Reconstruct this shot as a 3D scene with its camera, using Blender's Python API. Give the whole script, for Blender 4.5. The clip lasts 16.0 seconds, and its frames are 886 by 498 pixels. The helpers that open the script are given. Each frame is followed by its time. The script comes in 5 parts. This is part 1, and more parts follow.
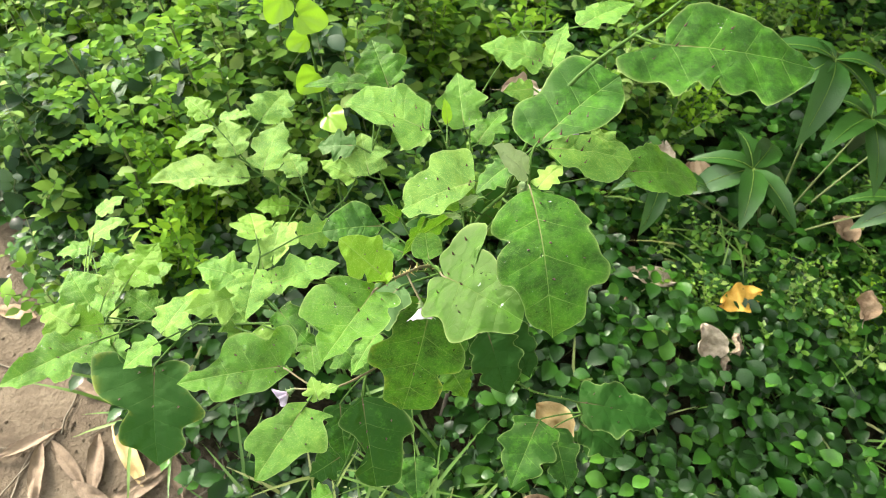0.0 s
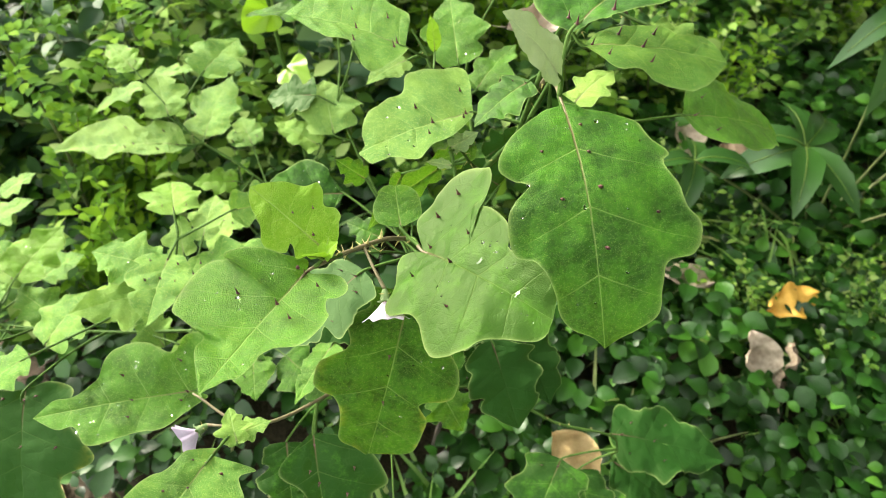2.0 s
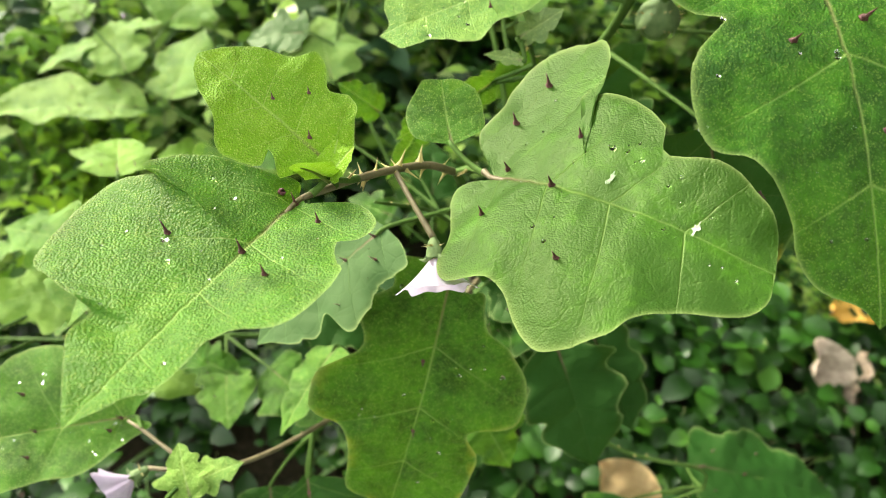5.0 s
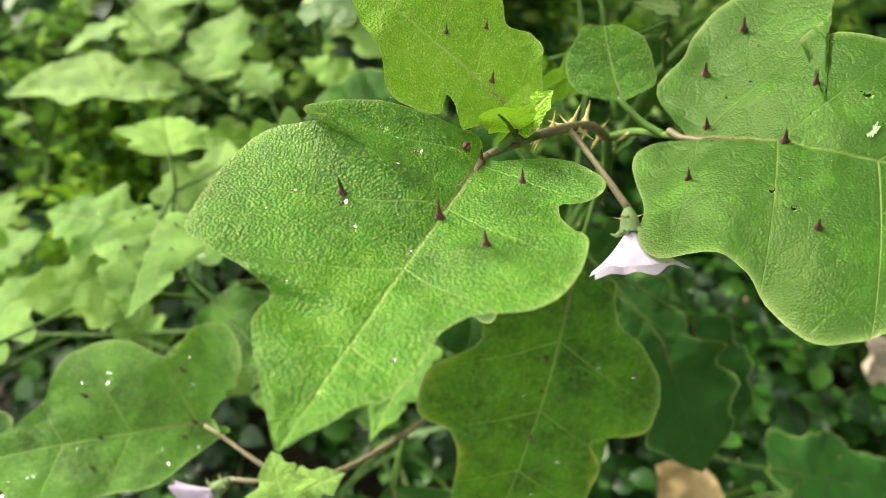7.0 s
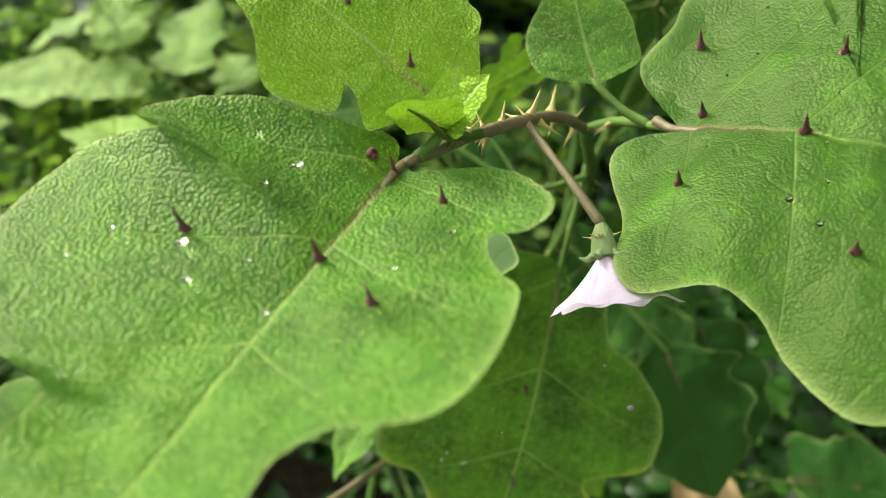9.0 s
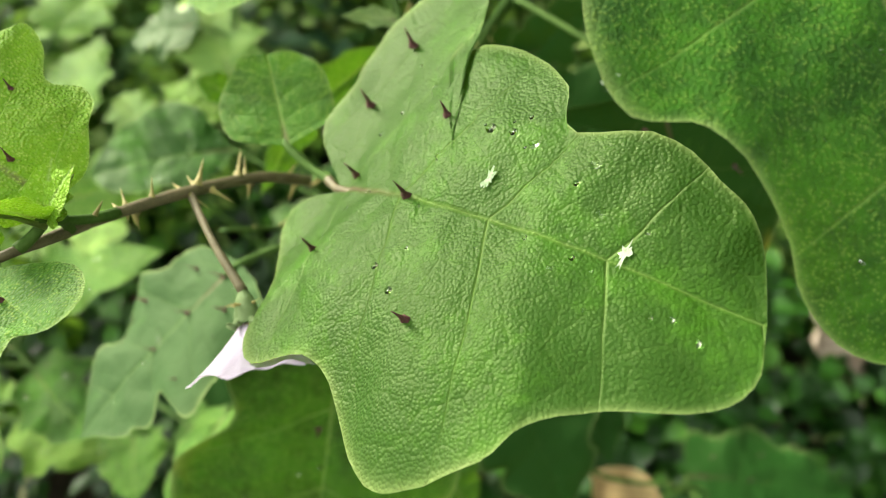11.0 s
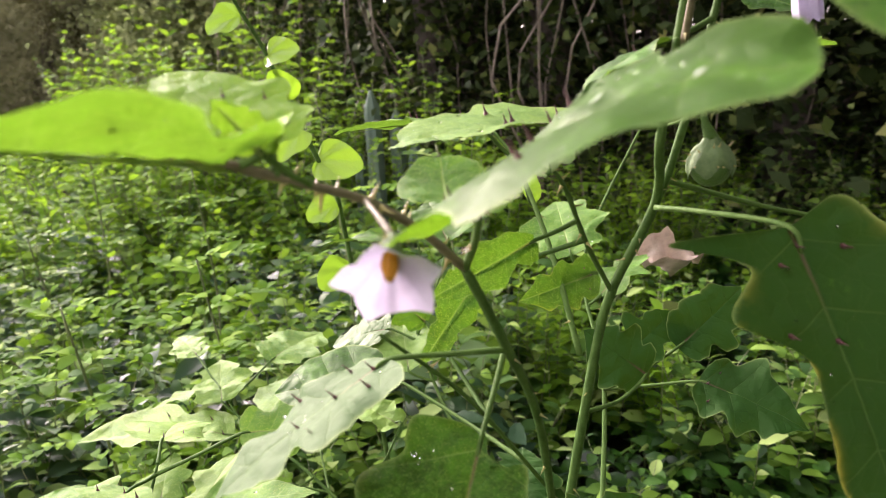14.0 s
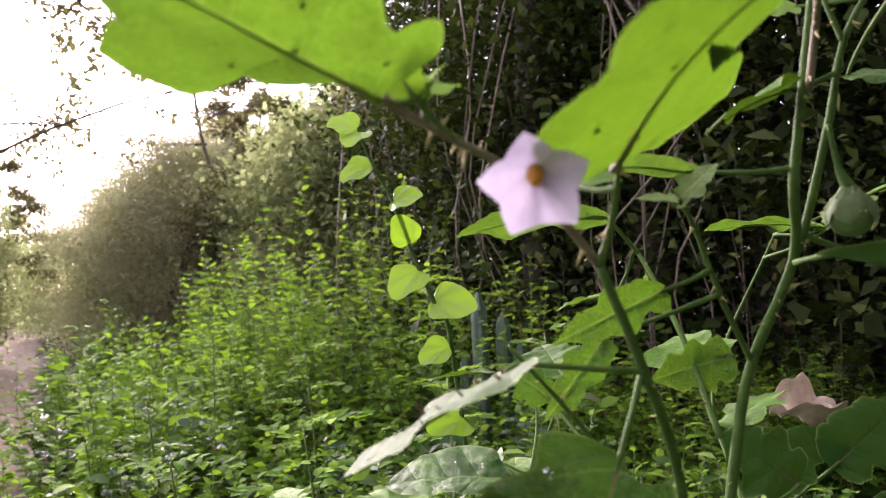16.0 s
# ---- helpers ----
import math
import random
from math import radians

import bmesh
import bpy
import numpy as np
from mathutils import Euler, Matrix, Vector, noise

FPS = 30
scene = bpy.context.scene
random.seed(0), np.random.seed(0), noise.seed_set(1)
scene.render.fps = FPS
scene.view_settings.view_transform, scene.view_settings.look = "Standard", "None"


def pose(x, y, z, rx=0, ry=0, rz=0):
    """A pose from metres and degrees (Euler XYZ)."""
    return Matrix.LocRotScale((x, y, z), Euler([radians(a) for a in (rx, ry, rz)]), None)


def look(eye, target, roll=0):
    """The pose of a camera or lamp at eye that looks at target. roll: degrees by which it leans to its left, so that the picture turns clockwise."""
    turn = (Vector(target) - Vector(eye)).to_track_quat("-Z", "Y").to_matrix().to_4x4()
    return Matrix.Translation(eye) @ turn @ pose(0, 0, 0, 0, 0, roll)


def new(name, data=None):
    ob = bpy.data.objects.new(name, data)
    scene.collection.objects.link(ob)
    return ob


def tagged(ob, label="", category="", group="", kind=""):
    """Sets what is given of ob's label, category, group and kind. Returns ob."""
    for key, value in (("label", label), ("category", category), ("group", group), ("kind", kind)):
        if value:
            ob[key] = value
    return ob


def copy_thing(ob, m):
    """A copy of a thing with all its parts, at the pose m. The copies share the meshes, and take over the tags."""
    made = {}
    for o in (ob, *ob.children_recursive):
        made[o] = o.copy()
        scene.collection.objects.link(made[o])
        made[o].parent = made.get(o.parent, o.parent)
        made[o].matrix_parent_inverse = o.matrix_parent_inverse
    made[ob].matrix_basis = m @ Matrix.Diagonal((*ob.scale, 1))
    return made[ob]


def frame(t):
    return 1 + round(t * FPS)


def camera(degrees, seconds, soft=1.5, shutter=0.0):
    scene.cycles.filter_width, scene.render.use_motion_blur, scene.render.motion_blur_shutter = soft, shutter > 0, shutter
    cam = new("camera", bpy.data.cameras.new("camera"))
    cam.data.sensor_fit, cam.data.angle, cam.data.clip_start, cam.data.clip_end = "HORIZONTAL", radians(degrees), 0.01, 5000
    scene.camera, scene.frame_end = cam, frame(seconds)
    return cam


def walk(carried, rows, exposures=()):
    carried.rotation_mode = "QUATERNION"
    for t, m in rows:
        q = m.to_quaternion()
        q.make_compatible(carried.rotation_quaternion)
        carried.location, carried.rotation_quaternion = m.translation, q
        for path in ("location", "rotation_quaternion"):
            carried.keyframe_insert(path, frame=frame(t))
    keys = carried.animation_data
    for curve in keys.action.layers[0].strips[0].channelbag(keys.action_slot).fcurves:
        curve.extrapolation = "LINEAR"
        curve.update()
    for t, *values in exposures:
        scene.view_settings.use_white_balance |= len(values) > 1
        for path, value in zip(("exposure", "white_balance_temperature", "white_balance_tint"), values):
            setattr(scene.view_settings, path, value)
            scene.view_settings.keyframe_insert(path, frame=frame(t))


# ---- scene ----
cam = camera(63.4, 16.0, soft=0.9)
# seconds, place of the eye, yaw (to the left of +y), pitch (up), roll (degrees)
ROWS = [
    (0, 0.0063, -0.0016, 1.5271, -5.19, -53.44, 6.41),
    (0.5, 0.0052, 0.0287, 1.4729, -5.17, -54.81, 7.04),
    (1, 0.0082, 0.0602, 1.4198, -5.74, -54.63, 7.85),
    (1.5, 0.0310, 0.1013, 1.3406, -5.66, -54.46, 6.10),
    (2, 0.0367, 0.1339, 1.2869, -4.94, -52.54, 6.07),
    (2.5, 0.0276, 0.1572, 1.2422, -4.74, -50.48, 6.39),
    (3, 0.0206, 0.1860, 1.2051, -4.32, -48.96, 5.92),
    (3.5, 0.0171, 0.2031, 1.1674, -4.92, -50.06, 6.82),
    (3.7, 0.0164, 0.2095, 1.1587, -5.30, -50.13, 7.01),
    (5.8, -0.0021, 0.2251, 1.0915, -5.54, -51.31, 5.86),
    (6, -0.0106, 0.2274, 1.0883, -5.23, -51.05, 5.81),
    (6.5, -0.0289, 0.2323, 1.0767, -5.38, -51.14, 6.00),
    (7, -0.0448, 0.2449, 1.0661, -6.28, -51.08, 6.73),
    (7.5, -0.0522, 0.2515, 1.0555, -6.90, -51.22, 7.04),
    (8, -0.0460, 0.2617, 1.0454, -6.96, -51.43, 6.42),
    (8.5, -0.0370, 0.2755, 1.0402, -6.28, -51.76, 5.63),
    (9, -0.0198, 0.2830, 1.0364, -4.64, -52.19, 3.74),
    (9.5, 0.0075, 0.2860, 1.0434, -5.37, -51.44, 3.38),
    (9.7, 0.0178, 0.2874, 1.0454, -5.50, -51.56, 3.29),
    (11.8, 0.0883, 0.2788, 1.0567, -7.94, -51.53, 1.13),
    (12, 0.0992, 0.2727, 1.0591, -6.94, -50.45, 0.19),
    (12.5, 0.1218, 0.2566, 1.0717, -8.30, -48.17, -0.30),
    (13, 0.0987, 0.2251, 1.0754, -8.37, -43.00, 0.29),
    (13.3, 0.0914, 0.2194, 1.0500, -3.78, -38.35, -0.81),
    (13.5, 0.0955, 0.2068, 1.0323, 1.94, -33.42, -3.21),
    (13.7, 0.0851, 0.2016, 1.0047, 3.73, -27.32, -4.57),
    (14, 0.0680, 0.1962, 0.9619, 8.62, -15.97, -3.36),
    (14.5, 0.0665, 0.1804, 0.9130, 13.13, -3.98, -1.50),
    (15, 0.0699, 0.1592, 0.8971, 16.98, 0.76, -2.86),
    (15.5, 0.0527, 0.1701, 0.8787, 15.78, 2.64, -2.68),
    (16, 0.0542, 0.1806, 0.8793, 15.83, 2.03, -2.70),
]


def aim(x, y, z, yaw, pitch, roll):
    a, b = radians(yaw), radians(pitch)
    way = Vector((-math.sin(a) * math.cos(b), math.cos(a) * math.cos(b), math.sin(b)))
    eye = Vector((x, y, z))
    return look(eye, eye + way, roll)


# brightness and white balance of the clip's camera
EXPOSURES = ((0.0, 2.50, 6650, 9), (3.5, 2.20, 6800, 9), (6.0, 2.20, 6800, 11), (7.0, 2.02, 6800, 9), (9.5, 1.84, 6700, 11), (12.0, 2.10, 6750, 3), (13.0, 2.26, 6700, 4), (13.5, 2.22, 6650, 14), (14.0, 2.32, 6500, 37), (14.5, 2.04, 6400, 46), (15.5, 1.90, 6300, 44), (16.0, 1.88, 6250, 44))
walk(cam, [(row[0], aim(*row[1:])) for row in ROWS], EXPOSURES)

# the lens is focused by the distance to this point, with the small opening of a telephone's camera
focus = new("focus_point")
focus.location, focus.empty_display_size = (-1.134, 0.555, 0.970), 0.01
cam.data.dof.use_dof, cam.data.dof.focus_object, cam.data.dof.aperture_fstop = True, focus, 12.5

# ==== world and light
world = bpy.data.worlds.new("world")
scene.world = world
world.use_nodes = True
wn, wl = world.node_tree.nodes, world.node_tree.links
sky = wn.new("ShaderNodeTexSky")
sky.sky_type, sky.sun_disc = "NISHITA", False
sky.sun_elevation, sky.sun_rotation = radians(22), radians(-45)
cloud = wn.new("ShaderNodeMixRGB")
cloud.inputs["Fac"].default_value = 0.55
cloud.inputs["Color2"].default_value = (9.0, 8.8, 7.8, 1)
wl.new(sky.outputs["Color"], cloud.inputs["Color1"])
wl.new(cloud.outputs["Color"], wn["Background"].inputs["Color"])
wn["Background"].inputs["Strength"].default_value = 0.15

sun = new("sun", bpy.data.lights.new("sun", "SUN"))
sun.data.energy, sun.data.angle, sun.data.color = 4.4, radians(16), (1.0, 0.95, 0.82)
sun.matrix_world = look((-8, 8.3, 5.47), (0, 0.3, 0.9))


# ==== materials
def material(name):
    m = bpy.data.materials.new(name)
    m.use_nodes = True
    return m, m.node_tree.nodes, m.node_tree.links, m.node_tree.nodes["Principled BSDF"]


def ramp(nodes, links, source, stops):
    r = nodes.new("ShaderNodeValToRGB")
    while len(r.color_ramp.elements) < len(stops):
        r.color_ramp.elements.new(0.5)
    for e, (at, c) in zip(r.color_ramp.elements, stops):
        e.position, e.color = at, (*c, 1)
    links.new(source, r.inputs["Fac"])
    return r.outputs["Color"]


def noise_out(nodes, links, scale, detail=4.0, coords=None, rough=0.55):
    n = nodes.new("ShaderNodeTexNoise")
    n.inputs["Scale"].default_value, n.inputs["Detail"].default_value = scale, detail
    n.inputs["Roughness"].default_value = rough
    links.new(coords or nodes.new("ShaderNodeNewGeometry").outputs["Position"], n.inputs["Vector"])
    return n.outputs["Fac"]


def mix(nodes, links, fac, a, b, kind="MIX"):
    m = nodes.new("ShaderNodeMixRGB")
    m.blend_type = kind
    for key, v in (("Fac", fac), ("Color1", a), ("Color2", b)):
        if isinstance(v, (int, float)):
            m.inputs[key].default_value = v
        elif isinstance(v, tuple):
            m.inputs[key].default_value = (*v, 1)
        else:
            links.new(v, m.inputs[key])
    return m.outputs["Color"]


def sums(nodes, links, op, a, b=None, c=None, clamp=False):
    m = nodes.new("ShaderNodeMath")
    m.operation, m.use_clamp = op, clamp
    for i, v in enumerate((a, b, c)):
        if isinstance(v, (int, float)):
            m.inputs[i].default_value = v
        elif v is not None:
            links.new(v, m.inputs[i])
    return m.outputs["Value"]


def attr(nodes, name):
    a = nodes.new("ShaderNodeAttribute")
    a.attribute_name = name
    return a.outputs["Fac"]


def bump(nodes, links, height, bsdf, strength=0.4, distance=0.001):
    b = nodes.new("ShaderNodeBump")
    b.inputs["Strength"].default_value, b.inputs["Distance"].default_value = strength, distance
    links.new(height, b.inputs["Height"])
    links.new(b.outputs["Normal"], bsdf.inputs["Normal"])
    return b.outputs["Normal"]


def see_through(m, nodes, links, bsdf, colour, share, normal=None):
    """Adds the light that a thin leaf lets through."""
    t, s = nodes.new("ShaderNodeBsdfTranslucent"), nodes.new("ShaderNodeMixShader")
    if isinstance(share, float):
        s.inputs["Fac"].default_value = share
    else:
        links.new(share, s.inputs["Fac"])
    if isinstance(colour, tuple):
        t.inputs["Color"].default_value = (*colour, 1)
    else:
        links.new(colour, t.inputs["Color"])
    if normal is not None:
        links.new(normal, t.inputs["Normal"])
    links.new(bsdf.outputs["BSDF"], s.inputs[1])
    links.new(t.outputs["BSDF"], s.inputs[2])
    links.new(s.outputs["Shader"], nodes["Material Output"].inputs["Surface"])


def make_big_leaf():
    m, n, l, b = material("felted leaf")
    pale, young, yellow = attr(n, "pale"), attr(n, "young"), attr(n, "yellow")
    p, u, lx = attr(n, "along"), attr(n, "across"), attr(n, "from_rib")
    big = noise_out(n, l, 45.0, 3.0)
    grain = n.new("ShaderNodeTexVoronoi")
    grain.inputs["Scale"].default_value = 1400.0
    l.new(n.new("ShaderNodeNewGeometry").outputs["Position"], grain.inputs["Vector"])
    fine = sums(n, l, "SUBTRACT", 0.8, grain.outputs["Distance"])
    mid = noise_out(n, l, 260.0, 5.0, rough=0.75)
    tone = sums(n, l, "ADD", pale, sums(n, l, "MULTIPLY_ADD", big, 0.8, -0.40))
    tone = sums(n, l, "ADD", tone, sums(n, l, "MULTIPLY_ADD", mid, 0.6, -0.30), clamp=True)
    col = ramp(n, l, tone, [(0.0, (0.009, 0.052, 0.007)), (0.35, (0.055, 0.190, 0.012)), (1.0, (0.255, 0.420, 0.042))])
    col = mix(n, l, young, col, (0.25, 0.46, 0.030))
    # side veins run out to the lobes, the midrib down the middle
    course = attr(n, "vein_at")
    side = sums(n, l, "ABSOLUTE", sums(n, l, "SUBTRACT", sums(n, l, "FRACT", sums(n, l, "MULTIPLY_ADD", course, 4.2, 0.324)), 0.5))
    thin = sums(n, l, "MULTIPLY_ADD", u, -0.012, 0.021)
    vein = sums(n, l, "MULTIPLY", sums(n, l, "SUBTRACT", 1.0, sums(n, l, "DIVIDE", side, thin), clamp=True), sums(n, l, "MULTIPLY_ADD", u, -0.7, 1.0))
    web = n.new("ShaderNodeTexVoronoi")
    web.feature = "DISTANCE_TO_EDGE"
    web.inputs["Scale"].default_value = 115.0
    l.new(n.new("ShaderNodeNewGeometry").outputs["Position"], web.inputs["Vector"])
    small = sums(n, l, "SUBTRACT", 1.0, sums(n, l, "DIVIDE", web.outputs["Distance"], 0.05), clamp=True)
    rib = sums(n, l, "SUBTRACT", 1.0, sums(n, l, "DIVIDE", lx, sums(n, l, "MULTIPLY_ADD", p, -0.0009, 0.0013)), clamp=True)
    veins = sums(n, l, "MAXIMUM", sums(n, l, "MULTIPLY", small, 0.10), sums(n, l, "MAXIMUM", vein, rib))
    col = mix(n, l, sums(n, l, "MULTIPLY", veins, sums(n, l, "MULTIPLY_ADD", pale, 1.2, 0.32, clamp=True)), col, (0.27, 0.40, 0.10))
    root = sums(n, l, "MULTIPLY", rib, sums(n, l, "SUBTRACT", 1.5, sums(n, l, "MULTIPLY", p, attr(n, "greening")), clamp=True))
    col = mix(n, l, root, col, (0.105, 0.042, 0.045))
    ragged = sums(n, l, "MULTIPLY", sums(n, l, "SUBTRACT", noise_out(n, l, 70.0, 3.0), 0.48, clamp=True), 9.0, clamp=True)
    edge = sums(n, l, "MULTIPLY", sums(n, l, "MULTIPLY", sums(n, l, "POWER", u, 14.0), sums(n, l, "POWER", p, 1.5)), sums(n, l, "MULTIPLY", yellow, ragged), clamp=True)
    col = mix(n, l, edge, col, (0.62, 0.47, 0.03))
    # a pale rim of felt, and sparse light specks
    rim = sums(n, l, "POWER", u, 40.0)
    col = mix(n, l, sums(n, l, "MULTIPLY", rim, 0.5), col, (0.36, 0.46, 0.16))
    tuft = sums(n, l, "MULTIPLY", sums(n, l, "SUBTRACT", fine, 0.36, clamp=True), 5.0, clamp=True)
    patchy = sums(n, l, "MULTIPLY", sums(n, l, "SUBTRACT", noise_out(n, l, 420.0, 2.0), 0.36, clamp=True), 5.0, clamp=True)
    col = mix(n, l, sums(n, l, "MULTIPLY", sums(n, l, "MULTIPLY", tuft, patchy), sums(n, l, "MULTIPLY_ADD", pale, 2.0, 0.04, clamp=True)), col, (0.34, 0.48, 0.090))
    col = mix(n, l, attr(n, "felt"), col, (0.44, 0.47, 0.34))
    l.new(col, b.inputs["Base Color"])
    l.new(attr(n, "matt"), b.inputs["Roughness"])
    b.inputs["Specular IOR Level"].default_value = 0.27
    b.inputs["Specular Tint"].default_value = (0.80, 0.95, 0.42, 1)
    b.inputs["Sheen Tint"].default_value = (0.62, 0.85, 0.30, 1)
    b.inputs["Sheen Weight"].default_value, b.inputs["Sheen Roughness"].default_value = 0.06, 0.45
    h = sums(n, l, "ADD", sums(n, l, "MULTIPLY", fine, sums(n, l, "MULTIPLY_ADD", pale, 1.6, 0.34)), sums(n, l, "MULTIPLY", mid, 0.10))
    h = sums(n, l, "SUBTRACT", h, sums(n, l, "MULTIPLY", veins, 0.5))
    h = sums(n, l, "ADD", h, sums(n, l, "MULTIPLY", noise_out(n, l, 90.0, 1.0), 1.5))
    h = sums(n, l, "ADD", h, sums(n, l, "MULTIPLY", sums(n, l, "POWER", sums(n, l, "MULTIPLY", side, 2.0), 0.5), 0.6))
    crease = sums(n, l, "SUBTRACT", 1.0, sums(n, l, "DIVIDE", web.outputs["Distance"], 0.10), clamp=True)
    h = sums(n, l, "SUBTRACT", h, sums(n, l, "MULTIPLY", crease, 0.16))
    normal = bump(n, l, h, b, 0.48, 0.0011)
    glow = mix(n, l, 0.55, col, (0.25, 0.52, 0.010))
    see_through(m, n, l, b, glow, sums(n, l, "MULTIPLY_ADD", attr(n, "thick"), -0.22, 0.27), normal)
    return m


def make_foliage(name, stops, through_colour, share=0.3, rough=0.42, spec=0.4):
    m, n, l, b = material(name)
    g = n.new("ShaderNodeNewGeometry")
    col = ramp(n, l, g.outputs["Random Per Island"], stops)
    patch = noise_out(n, l, 3.0, 3.0)
    col = mix(n, l, sums(n, l, "MULTIPLY_ADD", patch, 1.6, -0.55, clamp=True), col, mix(n, l, 1.0, col, (1.5, 1.35, 0.9), "MULTIPLY"))
    l.new(col, b.inputs["Base Color"])
    b.inputs["Roughness"].default_value, b.inputs["Specular IOR Level"].default_value = rough, spec
    normal = bump(n, l, noise_out(n, l, 260.0, 3.0), b, 0.3, 0.002)
    see_through(m, n, l, b, mix(n, l, 0.5, col, through_colour), share, normal)
    return m


def make_plain(name, a, b2, scale=60.0, rough=0.6, height=0.4, distance=0.002, share=0.0, spec=0.4):
    """Two tones in a mottle at two sizes, with relief."""
    m, n, l, b = material(name)
    info = n.new("ShaderNodeObjectInfo").outputs["Random"]
    big, small = noise_out(n, l, scale, 5.0), noise_out(n, l, scale * 9, 4.0)
    f = sums(n, l, "ADD", sums(n, l, "MULTIPLY", big, 0.9), sums(n, l, "MULTIPLY", small, 0.5))
    f = sums(n, l, "ADD", f, sums(n, l, "MULTIPLY_ADD", info, 0.3, -0.35), clamp=True)
    col = ramp(n, l, f, [(0.2, a), (0.75, b2)])
    l.new(col, b.inputs["Base Color"])
    b.inputs["Roughness"].default_value, b.inputs["Specular IOR Level"].default_value = rough, spec
    normal = bump(n, l, sums(n, l, "ADD", big, small), b, height, distance)
    if share:
        see_through(m, n, l, b, col, share, normal)
    return m


def make_ground():
    m, n, l, b = material("trodden earth")
    pos = n.new("ShaderNodeNewGeometry").outputs["Position"]
    xyz = n.new("ShaderNodeSeparateXYZ")
    l.new(pos, xyz.inputs[0])
    lane = sums(n, l, "ADD", xyz.outputs["X"], xyz.outputs["Y"])
    lane = sums(n, l, "ADD", lane, sums(n, l, "MULTIPLY_ADD", noise_out(n, l, 5.0, 4.0), 0.5, -0.25))
    wild = sums(n, l, "MULTIPLY_ADD", sums(n, l, "ABSOLUTE", sums(n, l, "ADD", lane, 0.5)), 6.0, -3.3, clamp=True)
    big, small = noise_out(n, l, 9.0, 6.0, rough=0.65), noise_out(n, l, 90.0, 5.0, rough=0.7)
    dirt = ramp(n, l, sums(n, l, "ADD", sums(n, l, "MULTIPLY", big, 0.6), sums(n, l, "MULTIPLY", small, 0.4)),
                [(0.30, (0.068, 0.050, 0.038)), (0.5, (0.128, 0.100, 0.073)), (0.72, (0.208, 0.167, 0.124))])
    mould = ramp(n, l, small, [(0.3, (0.014, 0.013, 0.008)), (0.7, (0.045, 0.038, 0.024))])
    l.new(mix(n, l, wild, dirt, mould), b.inputs["Base Color"])
    b.inputs["Roughness"].default_value, b.inputs["Specular IOR Level"].default_value = 0.95, 0.05
    bump(n, l, sums(n, l, "ADD", sums(n, l, "MULTIPLY", big, 1.5), small), b, 0.8, 0.012)
    return m


LEAF = make_big_leaf()
GROUND = make_ground()
# greens set very dark, so the shade on the carpet sits in its colour
COVER = make_foliage("shade-dark round ground leaves", [(0.0, (0.003, 0.016, 0.002)), (0.45, (0.008, 0.038, 0.004)), (0.85, (0.020, 0.078, 0.008)), (1.0, (0.055, 0.160, 0.018))], (0.07, 0.28, 0.02), 0.12, 0.40, 0.30)
SHRUB = make_foliage("small oval leaves", [(0.0, (0.016, 0.042, 0.018)), (0.4, (0.038, 0.098, 0.022)), (0.75, (0.105, 0.210, 0.030)), (1.0, (0.220, 0.310, 0.120))], (0.24, 0.44, 0.02), 0.25, 0.75, 0.05)
FRESH = make_foliage("fresh weed leaves", [(0.0, (0.024, 0.075, 0.010)), (0.6, (0.100, 0.230, 0.022)), (1.0, (0.195, 0.350, 0.034))], (0.30, 0.53, 0.02), 0.42, 0.75, 0.05)
GLOSSY = make_foliage("blue-green weed leaves", [(0.0, (0.009, 0.034, 0.016)), (0.6, (0.026, 0.070, 0.032)), (1.0, (0.085, 0.150, 0.070))], (0.16, 0.32, 0.04), 0.2, 0.60, 0.18)
LANCE = make_foliage("glossy lance leaves", [(0.0, (0.008, 0.034, 0.008)), (1.0, (0.026, 0.080, 0.015))], (0.14, 0.30, 0.02), 0.12, 0.34)
# near-black greens: the shade inside the thicket is put into the leaf colour
DARK = make_foliage("shade-dark thicket leaves", [(0.0, (0.010, 0.019, 0.006)), (0.6, (0.022, 0.038, 0.012)), (0.90, (0.056, 0.080, 0.021)), (1.0, (0.130, 0.145, 0.050))], (0.12, 0.20, 0.015), 0.10, 0.8, 0.1)
# haze is put into the next two leaf colours: lifted and greyed
FAR_HAZED = make_foliage("haze-paled distant leaves", [(0.0, (0.150, 0.185, 0.090)), (1.0, (0.270, 0.320, 0.150))], (0.46, 0.54, 0.22), 0.5, 0.9, 0.05)
HAZE_TINTED = make_foliage("haze-tinted leaves", [(0.0, (0.200, 0.205, 0.130)), (1.0, (0.260, 0.275, 0.165))], (0.50, 0.52, 0.28), 0.45, 0.9, 0.05)
# dull brown-olive: the silhouette against bright sky is put into the leaf colour
BACKLIT = make_foliage("silhouette-toned bough leaves", [(0.0, (0.045, 0.048, 0.022)), (1.0, (0.110, 0.110, 0.050))], (0.30, 0.30, 0.10), 0.35, 0.8, 0.1)
GRASS = make_foliage("grass blades", [(0.0, (0.060, 0.140, 0.025)), (0.7, (0.115, 0.220, 0.050)), (1.0, (0.270, 0.290, 0.130))], (0.26, 0.42, 0.04), 0.25)
VINE = make_foliage("lime vine leaves", [(0.0, (0.150, 0.310, 0.016)), (1.0, (0.230, 0.400, 0.028))], (0.24, 0.50, 0.015), 0.4)
STEM = make_plain("green felted stem", (0.034, 0.082, 0.012), (0.084, 0.160, 0.030), 120.0, 0.7, 0.4, 0.0008, spec=0.2)
